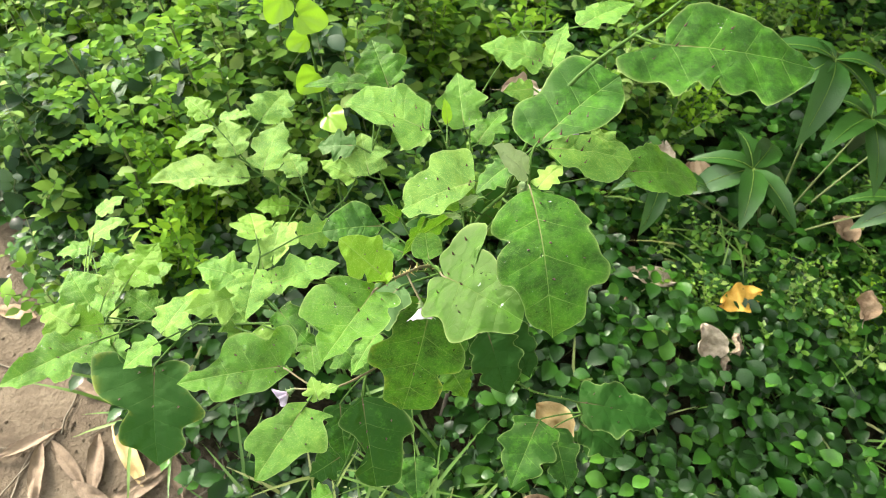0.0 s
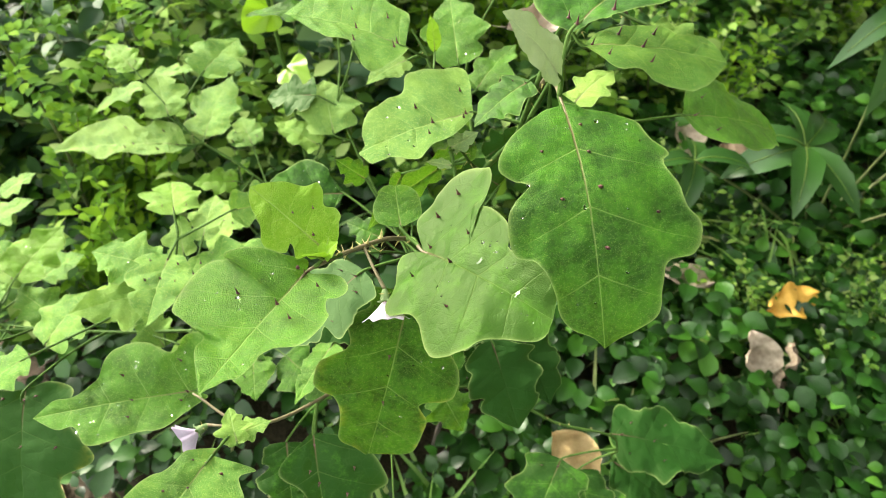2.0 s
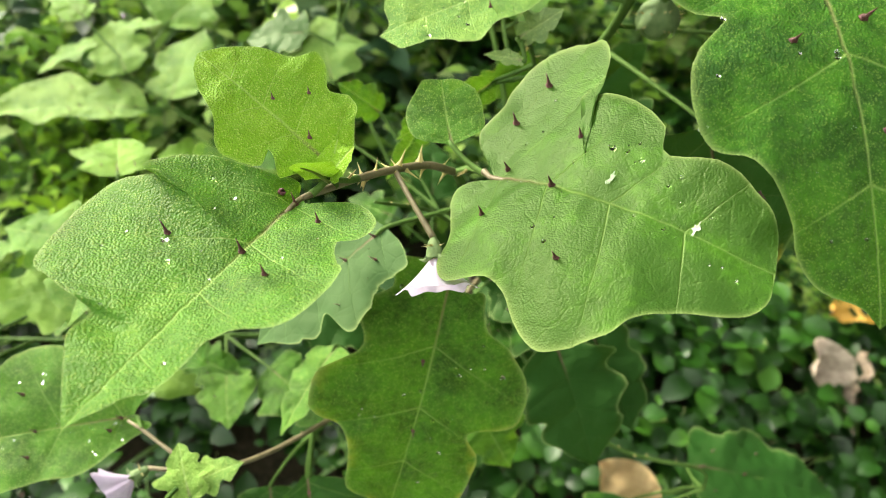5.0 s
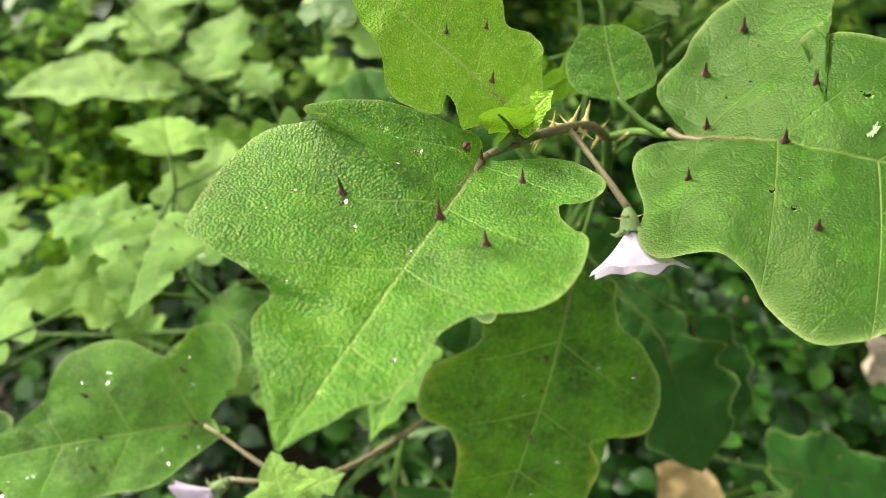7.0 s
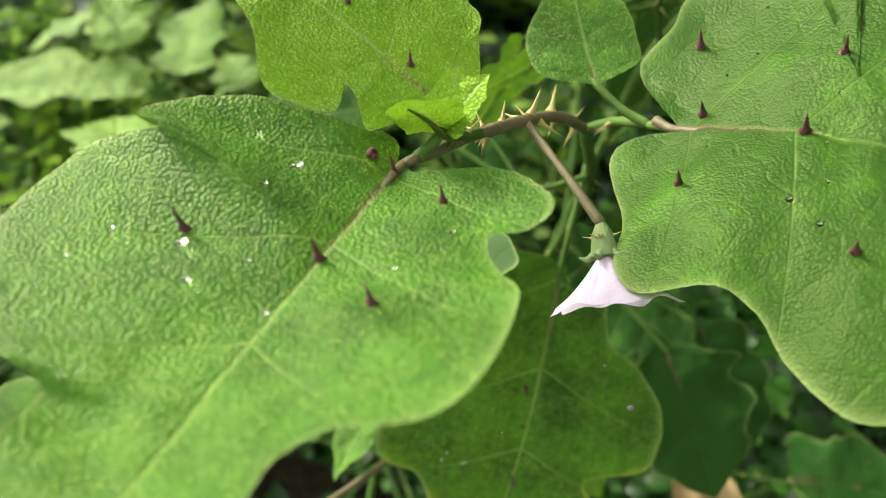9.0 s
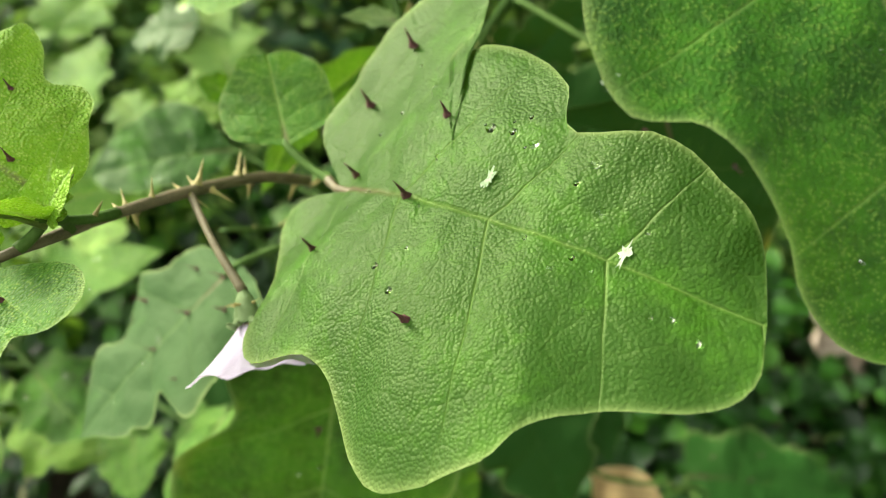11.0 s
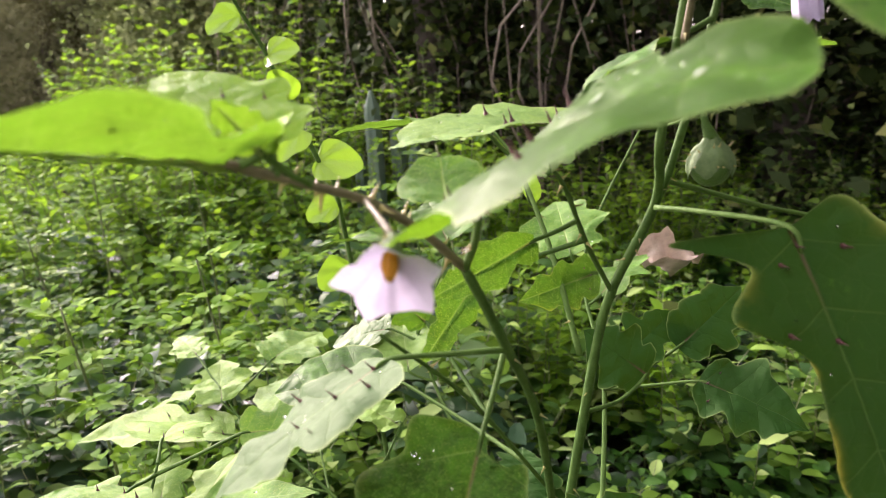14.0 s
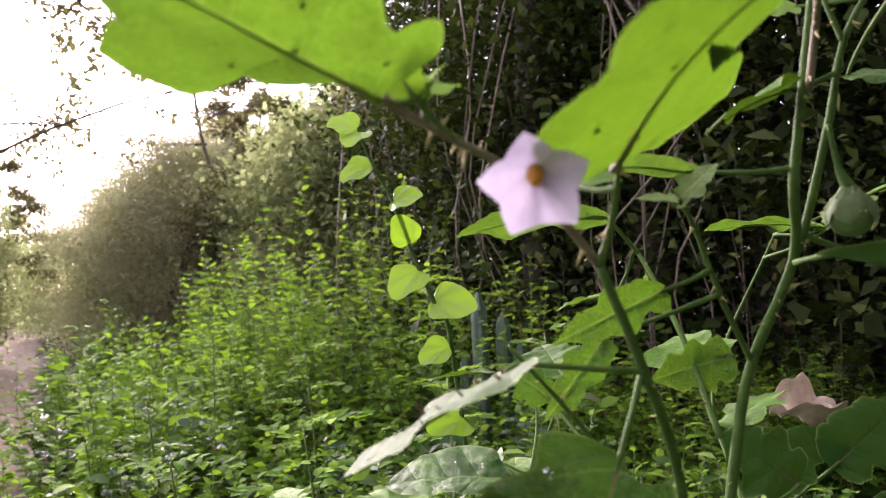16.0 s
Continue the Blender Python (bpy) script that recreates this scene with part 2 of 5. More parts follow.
RIB = make_plain("leaf rib", (0.140, 0.220, 0.040), (0.250, 0.340, 0.090), 200.0, 0.55, 0.3, 0.0004, share=0.6)
TWIG = make_plain("purple-brown stalk", (0.080, 0.068, 0.034), (0.190, 0.160, 0.085), 200.0, 0.55, 0.4, 0.0006)
WEEDSTEM = make_plain("weed stalk", (0.060, 0.090, 0.025), (0.140, 0.170, 0.060), 40.0)
BARK = make_plain("dark bark", (0.030, 0.024, 0.018), (0.110, 0.090, 0.070), 14.0, 0.85, 0.8, 0.012)
DEADVINE = make_plain("dry vine", (0.080, 0.062, 0.045), (0.210, 0.175, 0.130), 30.0, 0.85)
PRICKLE = make_plain("dark prickle", (0.060, 0.018, 0.022), (0.130, 0.045, 0.045), 300.0, 0.4)
PRICKLE_PALE = make_plain("straw prickle", (0.300, 0.260, 0.080), (0.420, 0.360, 0.130), 300.0, 0.45)
PETAL = make_plain("lilac petal", (0.500, 0.420, 0.590), (0.650, 0.580, 0.730), 160.0, 0.55, 0.35, 0.0006, share=0.35)
ANTHER = make_plain("orange anther", (0.700, 0.300, 0.015), (0.850, 0.460, 0.030), 400.0, 0.5, share=0.3)
CALYX = make_plain("felted calyx", (0.075, 0.140, 0.040), (0.160, 0.230, 0.085), 300.0, 0.6)
FRUIT = make_plain("green berry", (0.045, 0.115, 0.022), (0.095, 0.180, 0.045), 90.0, 0.35)
DRYLEAF = make_plain("dry leaf", (0.180, 0.110, 0.060), (0.400, 0.290, 0.185), 35.0, 0.75, 0.6, 0.003, share=0.12)
GREYLEAF = make_plain("bleached dead leaf", (0.130, 0.092, 0.058), (0.500, 0.420, 0.320), 110.0, 0.8, 0.6, 0.003, share=0.12)
SOILLEAF = make_plain("earth-coloured dry leaf", (0.095, 0.066, 0.044), (0.250, 0.180, 0.125), 45.0, 0.85, 0.7, 0.003)
PALELEAF = make_plain("pale pinkish dead leaf", (0.300, 0.220, 0.165), (0.640, 0.530, 0.430), 90.0, 0.8, 0.6, 0.003, share=0.15)
TANLEAF = make_plain("tan dry leaf", (0.420, 0.290, 0.120), (0.660, 0.500, 0.260), 25.0, 0.7, 0.5, 0.002, share=0.12)
YELLOWLEAF = make_plain("yellow fallen leaf", (0.560, 0.300, 0.035), (0.780, 0.500, 0.110), 40.0, 0.6, 0.4, 0.002, share=0.15)
CHALK = make_plain("white residue", (0.12, 0.22, 0.06), (0.48, 0.56, 0.40), 500.0, 0.6)
CACTUS = make_plain("blue-green cactus", (0.036, 0.070, 0.046), (0.085, 0.135, 0.090), 20.0, 0.6)


def make_water():
    m, n, l, b = material("water")
    b.inputs["Transmission Weight"].default_value, b.inputs["Roughness"].default_value, b.inputs["IOR"].default_value = 1.0, 0.02, 1.33
    b.inputs["Base Color"].default_value = (1, 1, 1, 1)
    return m


WATER = make_water()


# ==== building tools
def empty(name, at, label, category, group="", kind=""):
    ob = new(name)
    ob.location, ob.empty_display_size = at, 0.05
    return tagged(ob, label, category, group, kind)


def mesh_from(name, verts, faces, mat, parent=None, label="", smooth=True, attrs=None):
    """One mesh object; its vertices are given in the world and kept relative to the parent's place."""
    me = bpy.data.meshes.new(name)
    v = np.asarray(verts, float)
    shift = np.zeros(3)
    if parent is not None:
        p, shift = parent, np.array(parent.location)
        while p.parent is not None:
            p = p.parent
            shift = shift + np.array(p.location)
    me.from_pydata((v - shift).tolist(), [], faces)
    for key, values in (attrs or {}).items():
        me.attributes.new(key, "FLOAT", "POINT").data.foreach_set("value", np.asarray(values, float))
    me.materials.append(mat)
    if smooth:
        me.polygons.foreach_set("use_smooth", [True] * len(me.polygons))
    ob = new(name, me)
    if parent is not None:
        ob.parent = parent
    return tagged(ob, label)


def spline(points, n):
    """Catmull-Rom through the points: n places along it."""
    p = np.asarray(points, float)
    q = np.vstack([2 * p[0] - p[1], p, 2 * p[-1] - p[-2]])
    out = []
    for t in np.linspace(0, len(p) - 1, n):
        i = min(int(t), len(p) - 2)
        f = t - i
        a, b, c, d = q[i:i + 4]
        out.append(0.5 * (2 * b + (c - a) * f + (2 * a - 5 * b + 4 * c - d) * f * f + (3 * b - a - 3 * c + d) * f ** 3))
    return np.array(out)


def tube(points, radii, sides=8, n=None, knots=0.0):
    """A tapered tube along a curve: vertices and faces, with closed ends."""
    c = spline(points, n or 6 * len(points))
    r = np.interp(np.linspace(0, 1, len(c)), np.linspace(0, 1, len(radii)), radii)
    d = np.gradient(c, axis=0)
    d /= np.linalg.norm(d, axis=1)[:, None] + 1e-9
    ref = np.array([0.31, 0.17, 0.93]) if abs(d[0][2]) < 0.8 else np.array([0.95, 0.1, 0.2])
    verts, faces = [], []
    for i in range(len(c)):
        a = np.cross(d[i], ref)
        a /= np.linalg.norm(a) + 1e-9
        b = np.cross(d[i], a)
        k = 1 + knots * math.sin(i * 2.1) * 0.5
        for j in range(sides):
            w = 2 * math.pi * j / sides
            verts.append(c[i] + r[i] * k * (math.cos(w) * a + math.sin(w) * b))
    for i in range(len(c) - 1):
        for j in range(sides):
            k = (j + 1) % sides
            faces.append((i * sides + j, i * sides + k, (i + 1) * sides + k, (i + 1) * sides + j))
    faces.append(tuple(range(sides))[::-1])
    faces.append(tuple((len(c) - 1) * sides + j for j in range(sides)))
    return verts, faces


def join(pieces):
    verts, faces, at = [], [], 0
    for v, f in pieces:
        verts.extend(v)
        faces.extend(tuple(i + at for i in q) for q in f)
        at += len(v)
    return verts, faces


def unit(v):
    v = np.asarray(v, float)
    return v / (np.linalg.norm(v) + 1e-12)


def small_leaves(base, way, up, length, width, droop=0.25, fold=0.25, rows=3):
    """Many simple pointed leaves at once: arrays of places, directions, normals and sizes. Vertices and faces."""
    base, way, up = (np.asarray(a, float) for a in (base, way, up))
    way = way / np.linalg.norm(way, axis=1)[:, None]
    side = np.cross(way, up)
    side /= np.linalg.norm(side, axis=1)[:, None] + 1e-9
    up = np.cross(side, way)
    n = len(base)
    length, width = np.broadcast_to(length, n)[:, None], np.broadcast_to(width, n)[:, None]
    if rows == 1:
        shape = [(0.0, 0.0), (0.45, 1.0), (1.0, 0.0)]
    elif rows == 3:
        shape = [(0.0, 0.0), (0.28, 0.86), (0.62, 0.80), (1.0, 0.0)]
    else:
        shape = [(0.0, 0.0), (0.14, 0.62), (0.34, 0.98), (0.60, 0.90), (0.83, 0.48), (1.0, 0.0)]
    cols, faces1 = [], []
    for s, w in shape:
        rise = up * (0.25 * s - droop * s * s) * length
        mid = base + way * s * length + rise
        if w == 0:
            cols.append(mid)
        else:
            lift = up * width * w * fold
            cols += [mid - side * width * w + lift, mid, mid + side * width * w + lift]
    k = len(cols)
    faces1 += [(0, 2, 1), (0, 3, 2)]
    for r in range(len(shape) - 3):
        o = 1 + 3 * r
        faces1 += [(o, o + 1, o + 4, o + 3), (o + 1, o + 2, o + 5, o + 4)]
    o = k - 4
    faces1 += [(o, o + 1, k - 1), (o + 1, o + 2, k - 1)]
    verts = np.stack(cols, 1).reshape(-1, 3)
    faces = [tuple(i * k + j for j in f) for i in range(n) for f in faces1]
    return verts, faces


def stack(batches):
    verts, faces, at = [], [], 0
    for v, f in batches:
        verts.append(np.asarray(v, float))
        faces.extend(tuple(i + at for i in q) for q in f)
        at += len(v)
    return np.vstack(verts), faces


# ==== ground
def land(x, y):
    """Height of the ground: the trodden lane lies a little lower than the bank beside it."""
    bank = min(max((x + y - 0.0) / 0.5, 0.0), 1.0)
    near = math.exp(-(x * x + y * y) / 60.0)
    return -0.06 + 0.07 * bank + near * (0.03 * noise.noise(Vector((x * 1.3, y * 1.3, 0))) + 0.012 * noise.noise(Vector((x * 7, y * 7, 3))))


def build_ground():
    grid = np.concatenate([-np.geomspace(900, 3.2, 26), np.linspace(-3, 3, 121), np.geomspace(3.2, 900, 26)])
    n = len(grid)
    verts = [(x, y, land(x, y)) for y in grid for x in grid]
    faces = [(j * n + i, j * n + i + 1, (j + 1) * n + i + 1, (j + 1) * n + i) for j in range(n - 1) for i in range(n - 1)]
    tagged(mesh_from("ground", verts, faces, GROUND), "bare brown trodden earth beside dark leaf mould", "ground", kind="structure")


build_ground()

# ==== the prickly shrub
shrub_at = (0.10, 0.64, land(0.10, 0.64))
shrub = empty("nightshade_shrub", shrub_at, "tall prickly nightshade shrub with large felted lobed leaves and lilac flowers", "shrub")
BRANCH_POINTS = []


def stem(points, radii, mat=STEM, name="branch", prickles=0, seed=0, label="", note=True, long=1.0):
    radii = [0.49 * r for r in radii]
    v, f = tube(points, radii, 10, knots=0.08)
    ob = mesh_from(name, v, f, mat, shrub, label)
    if note:
        BRANCH_POINTS.extend(spline(points, 5 * len(points)))
    rng = random.Random(seed)
    c = spline(points, 60)
    for i in range(prickles):
        k = rng.randrange(3, 57)
        d = unit(c[k + 1] - c[k - 1])
        out = unit(np.cross(d, [rng.uniform(-1, 1), rng.uniform(-1, 1), rng.uniform(-1, 1)]))
        r = np.interp(k / 59, np.linspace(0, 1, len(radii)), radii)
        prickle(c[k] + out * r * 0.8, out - 0.25 * d, long * rng.uniform(0.0035, 0.006), ob, PRICKLE_PALE)
    return ob


def prickle(at, way, length, parent, mat=PRICKLE):
    way = unit(way)
    a = unit(np.cross(way, (0.3, 0.8, 0.52)))
    side = np.cross(way, a)
    verts, faces = [], []
    for h, r in ((0.01, 0.22), (0.22, 0.10), (0.65, 0.045)):
        bend = a * 0.06 * h * h * length
        verts += [np.asarray(at) + way * h * length + bend + (math.cos(w) * a + math.sin(w) * side * 0.7) * r * length
                  for w in (0, 1.26, 2.51, 3.77, 5.03)]
    verts.append(np.asarray(at) + way * length + a * 0.06 * length)
    for i in range(2):
        faces += [(5 * i + j, 5 * i + (j + 1) % 5, 5 * i + 5 + (j + 1) % 5, 5 * i + 5 + j) for j in range(5)]
    faces += [(10 + j, 10 + (j + 1) % 5, 15) for j in range(5)]
    return mesh_from("prickle", verts, faces, mat, parent)


LOBED = (((0.02, 0.36), (0.08, 0.66), (0.18, 0.80), (0.27, 0.72), (0.35, 0.92), (0.45, 1.0), (0.55, 0.66), (0.64, 0.62), (0.73, 0.60), (0.86, 0.30)),
         ((0.01, 0.40), (0.07, 0.72), (0.17, 0.76), (0.28, 0.66), (0.38, 0.96), (0.49, 0.94), (0.57, 0.60), (0.67, 0.64), (0.77, 0.50), (0.88, 0.24)))
SMOOTH = (((0.08, 0.6), (0.28, 0.95), (0.48, 1.0), (0.68, 0.82), (0.86, 0.45)), ((0.10, 0.65), (0.28, 0.95), (0.48, 1.0), (0.70, 0.8), (0.86, 0.42)))
leaf_count = 0


def leaf(base, tip, up, left=None, right=None, wide=0.4, form="lobed", arch=0.05, fold=0.10, prickles=0, drops=0, pale=0.2,
         young=0.0, yellow=0.0, root=None, thick=None, felt=None, spines=(), marks=(), bow=-0.22, greening=3.5, stalk=STEM, matt=0.60):
    """A lobed leaf from base to tip. left, right: places (along, out, raised) from lobe to notch to lobe, in leaf lengths."""
    global leaf_count
    leaf_count += 1
    rng = random.Random(leaf_count * 7 + 1)
    base, tip, up = np.array(base), np.array(tip), np.array(up)
    size = np.linalg.norm(tip - base)
    yv = (tip - base) / size
    xv = unit(np.cross(yv, up))
    zv = np.cross(xv, yv)
    given = left is not None
    if left is None:
        shape = LOBED if form == "lobed" else SMOOTH
        if rng.random() < 0.5:
            shape = shape[::-1]
        left, right = ([(s + rng.uniform(-0.025, 0.025), w * wide * rng.uniform(0.85, 1.12)) for s, w in one] for one in shape)
    left, right = ([(*q, 0.0)[:3] for q in side] for side in (left, right))
    seed = Vector((leaf_count * 3.7, 1.1, 0.4))
    np_, nu = 66, 11
    rough = 0.010 if given else 0.034
    verts, faces = [], []
    data = {k: [] for k in ("along", "across", "from_rib", "vein_at")}

    def height(x, y):
        s = min(max(y, 0.0), 1.0)
        z = arch * 4 * s * (1 - s) + fold * abs(x) + bow * x * x
        q = seed + Vector((x * 3.2, y * 3.2, 0))
        course = (y - 0.5 * abs(x) + 0.25 * x * x) * 4.2 + 0.324
        quilt = 0.011 * math.sqrt(abs(course % 1.0 - 0.5) * 2) * min(1, 5 * abs(x))
        return z + quilt + (0.020 if given else 0.045) * noise.noise(q) * min(1, 3 * abs(x) + 0.2) + 0.010 * noise.noise(q * 4) + 0.005 * noise.noise(q * 9)

    def place(x, y):
        return base + size * (x * xv + y * yv + height(x, y) * zv)

    for sign, pts in ((-1, left), (1, right)):
        margin = spline([(0.0, 0.012, 0.0)] + pts + [(1.0, 0.0, 0.0)], np_)
        start = len(verts)
        for i in range(np_):
            p = i / (np_ - 1)
            s, w, lift = margin[i]
            tooth = rough * noise.noise(seed + Vector((p * 12, sign * 5, 2))) + 0.4 * rough * noise.noise(seed + Vector((p * 34, sign * 5, 6)))
            w = max(w + tooth * min(1, 8 * p * (1 - p)), 0.0)
            for j in range(nu):
                u = j / (nu - 1)
                x, y = sign * w * u, p ** 1.25 * (1 - u) + s * u
                wave = (0.035 if given else 0.09) * u * u * math.sin(p * 15 + leaf_count + sign) * w
                verts.append(place(x, y) + size * (wave + lift * u) * zv)
                data["along"].append(p), data["across"].append(u), data["from_rib"].append(abs(x) * size), data["vein_at"].append(y - 0.5 * abs(x) + 0.25 * x * x)
        for i in range(np_ - 1):
            for j in range(nu - 1):
                a = start + i * nu + j
                q = (a, a + 1, a + nu + 1, a + nu)
                faces.append(q if sign > 0 else q[::-1])
    n = len(verts)
    data |= {"greening": [greening] * n, "matt": [matt] * n, "felt": [max(0.35 * (pale - 0.15), 0.0) if felt is None else felt] * n, "pale": [pale] * n, "young": [young] * n, "yellow": [yellow] * n, "thick": [min(max(1 - pale / 0.2, 0), 1) * 0.9 if thick is None else thick] * n}
    tint = "pale yellow-green" if young > 0.25 else "dark green" if pale < 0.15 else "soft grey-green"
    edge = " with a yellowing edge" if yellow > 0.1 else ""
    ob = mesh_from("leaf", verts, faces, LEAF, shrub, tint + " lobed leaf" + edge, attrs=data)
    # the stalk, out of the nearest branch
    if BRANCH_POINTS:
        near = np.array(root) if root else min(BRANCH_POINTS, key=lambda q: np.linalg.norm(q - base + yv * 0.02))
        gap = np.linalg.norm(near - base)
        if gap < 0.4:
            mid = (near + base) / 2 - yv * 0.05 * gap - np.array([0, 0, 0.03 * gap])
            v, f = tube([near, mid, base, place(0, 0.12) - zv * 0.0012], [0.0015, 0.0012, 0.0011, 0.0006], 7)
            mesh_from("leaf_stalk", v, f, stalk, ob)
    rib = [place(0, s) - zv * 0.0012 for s in (0.0, 0.15, 0.35, 0.6, 0.85)]
    v, f = tube(rib, [0.0009, 0.0007, 0.0005, 0.0004, 0.0002], 6)
    mesh_from("midrib", v, f, RIB, ob)
    spots = []
    for i in range(prickles):
        spots.append((0.0, 0.05 + 0.62 * i / max(prickles, 1) + rng.uniform(0, 0.05)))
    for sign, pts in ((-1, left), (1, right)):
        for k in (0.2, 0.5)[:prickles]:
            s, w, _ = pts[int(k * len(pts))]
            m0 = k ** 1.25
            t = rng.uniform(0.42, 0.55)
            spots.append((sign * w * t, m0 * (1 - t) + s * t))
    if spines:
        spots = spines
    if prickles:
        for x, y, *lift in spots:
            prickle(place(x, y) + size * sum(lift) * zv, zv + 0.25 * yv + 0.1 * rng.uniform(-1, 1) * xv, rng.uniform(0.0055, 0.0080) * min(1.0, size / 0.1), ob)
    for x, y in marks:
        splash(lambda dx, dy: place(x + dx, y + dy) + zv * 0.0004, rng, ob)
    if drops:
        pieces = []
        for _ in range(drops):
            sign, pts = (-1, left) if rng.random() < 0.5 else (1, right)
            s, w, lift = pts[rng.randrange(len(pts))]
            t = rng.random() ** 0.7 * 0.93
            y = min(max(s * t + rng.uniform(0, 0.9) * (1 - t), 0.05), 0.93)
            pieces.append(drop(place(sign * w * t * 0.9, y) + size * lift * t * 0.9 * zv, zv, rng.choice((0.0004, 0.0005, 0.0006, 0.0007, 0.0009, 0.0013))))
        v, f = join(pieces)
        tagged(mesh_from("dew", v, f, WATER, ob), "clear raindrops lying on the leaf", kind="stuff").visible_shadow = False
    return ob


def splash(spot, rng, parent):
    """A thin white dried splash with a ragged outline."""
    n = 22
    verts, faces = [spot(0, 0)], []
    for j in range(n):
        w = 2 * math.pi * j / n
        r = rng.uniform(0.006, 0.026)
        verts.append(spot(math.cos(w) * r * 1.2, math.sin(w) * r * 0.5))
    faces = [(0, 1 + j, 1 + (j + 1) % n) for j in range(n)]
    mesh_from("dried_splash", verts, faces, CHALK, parent, "dried white splash on the leaf")


def drop(at, up, r):
    a = unit(np.cross(up, (0.2, 0.9, 0.1)))
    b = np.cross(up, a)
    verts = [at + (math.cos(w) * a + math.sin(w) * b) * r * k + up * r * h for k, h in ((1.0, -0.1), (0.8, 0.38), (0.42, 0.6))
             for w in np.linspace(0, 2 * math.pi, 8)[:-1]]
    verts.append(at + up * r * 0.68)
    faces = [(7 * i + j, 7 * i + (j + 1) % 7, 7 * i + 7 + (j + 1) % 7, 7 * i + 7 + j) for i in range(2) for j in range(7)]
    return verts, faces + [(14 + j, 14 + (j + 1) % 7, 21) for j in range(7)] + [tuple(range(7))[::-1]]


# branches
J = (0.072, 0.565, 0.66)
stem([shrub_at, (0.105, 0.62, 0.25), (0.085, 0.58, 0.52), J], [0.009, 0.008, 0.007, 0.006], BARK, "main_stem", 0, 1)
stem([J, (0.063, 0.506, 0.783), (0.050, 0.472, 0.840), (0.037, 0.4525, 0.880)], [0.0050, 0.0046, 0.0042, 0.0040], STEM, "branch", 8, 2)
stem([(0.037, 0.4525, 0.880), (0.024, 0.437, 0.899), (0.0096, 0.418, 0.9146), (-0.006, 0.402, 0.924), (-0.020, 0.384, 0.934)], [0.0036, 0.0034, 0.0032, 0.0028, 0.0018], TWIG, "branch", 18, 3, long=1.3)
stem([(0.037, 0.4525, 0.880), (0.042, 0.443, 0.892), (0.045, 0.430, 0.903), (0.0475, 0.4175, 0.9130)], [0.0034, 0.0030, 0.0026, 0.0020], STEM, "branch", 5, 4)
stem([J, (0.092, 0.570, 0.785), (0.102, 0.571, 0.828), (0.122, 0.561, 0.878), (0.120, 0.537, 0.912), (0.124, 0.538, 0.940), (0.133, 0.537, 1.000), (0.135, 0.520, 1.020)],
     [0.0058, 0.0056, 0.0052, 0.0050, 0.0048, 0.0045, 0.0040, 0.0034], STEM, "branch", 10, 5)
stem([(0.129, 0.538, 0.955), (0.130, 0.520, 0.982), (0.127, 0.495, 0.996), (0.126, 0.470, 1.0035)], [0.0036, 0.0032, 0.0028, 0.0020], TWIG, "branch", 5, 15)
stem([(0.133, 0.537, 1.010), (0.177, 0.559, 1.073), (0.262, 0.612, 1.112), (0.33, 0.66, 1.16)], [0.0040, 0.0038, 0.0034, 0.0028], STEM, "branch", 8, 6)
stem([(0.122, 0.561, 0.878), (0.128, 0.560, 0.894), (0.141, 0.559, 0.943), (0.149, 0.557, 0.980), (0.163, 0.558, 1.004), (0.176, 0.565, 1.006)],
     [0.0042, 0.0042, 0.0040, 0.0034, 0.0028, 0.0020], STEM, "branch", 8, 7)
stem([(0.149, 0.557, 0.980), (0.141, 0.558, 1.007), (0.138, 0.56, 1.03)], [0.0030, 0.0024, 0.0018], STEM, "branch", 3, 8)
stem([(0.102, 0.571, 0.828), (0.088, 0.55, 0.86), (0.076, 0.53, 0.895), (0.066, 0.51, 0.912)], [0.0030, 0.0028, 0.0024, 0.0016], STEM, "branch", 6, 9)
stem([(0.09, 0.57, 0.62), (0.14, 0.50, 0.58), (0.20, 0.46, 0.56), (0.27, 0.45, 0.545), (0.29, 0.45, 0.50)], [0.0045, 0.0040, 0.0034, 0.0028, 0.0018], STEM, "branch", 6, 10)
stem([(0.10, 0.60, 0.42), (-0.02, 0.58, 0.52), (-0.15, 0.56, 0.56), (-0.30, 0.57, 0.53), (-0.40, 0.575, 0.525), (-0.48, 0.58, 0.53)], [0.006, 0.0052, 0.0046, 0.0040, 0.0034, 0.0022], STEM, "branch", 8, 11)
stem([(-0.16, 0.56, 0.558), (-0.19, 0.56, 0.61), (-0.20, 0.57, 0.66), (-0.195, 0.59, 0.70)], [0.0036, 0.0032, 0.0026, 0.0018], STEM, "branch", 4, 12)
stem([(0.08, 0.56, 0.66), (0.02, 0.47, 0.68), (-0.035, 0.41, 0.70), (-0.085, 0.375, 0.725), (-0.135, 0.400, 0.728)], [0.0044, 0.0038, 0.0032, 0.0028, 0.0018], TWIG, "branch", 7, 13)
stem([(0.10, 0.63, 0.30), (-0.05, 0.76, 0.44), (-0.18, 0.83, 0.53), (-0.26, 0.86, 0.57), (-0.30, 0.89, 0.60)], [0.0050, 0.0044, 0.0036, 0.0028, 0.0018], STEM, "branch", 5, 16)
stem([(0.085, 0.572, 0.79), (0.07, 0.61, 0.84), (0.05, 0.65, 0.885), (0.035, 0.665, 0.905)], [0.0038, 0.0034, 0.0028, 0.0018], STEM, "branch", 5, 17)
stem([(0.09, 0.60, 0.55), (0.02, 0.68, 0.62), (-0.03, 0.75, 0.68), (-0.05, 0.79, 0.71)], [0.0042, 0.0036, 0.0028, 0.0018], STEM, "branch", 4, 18)
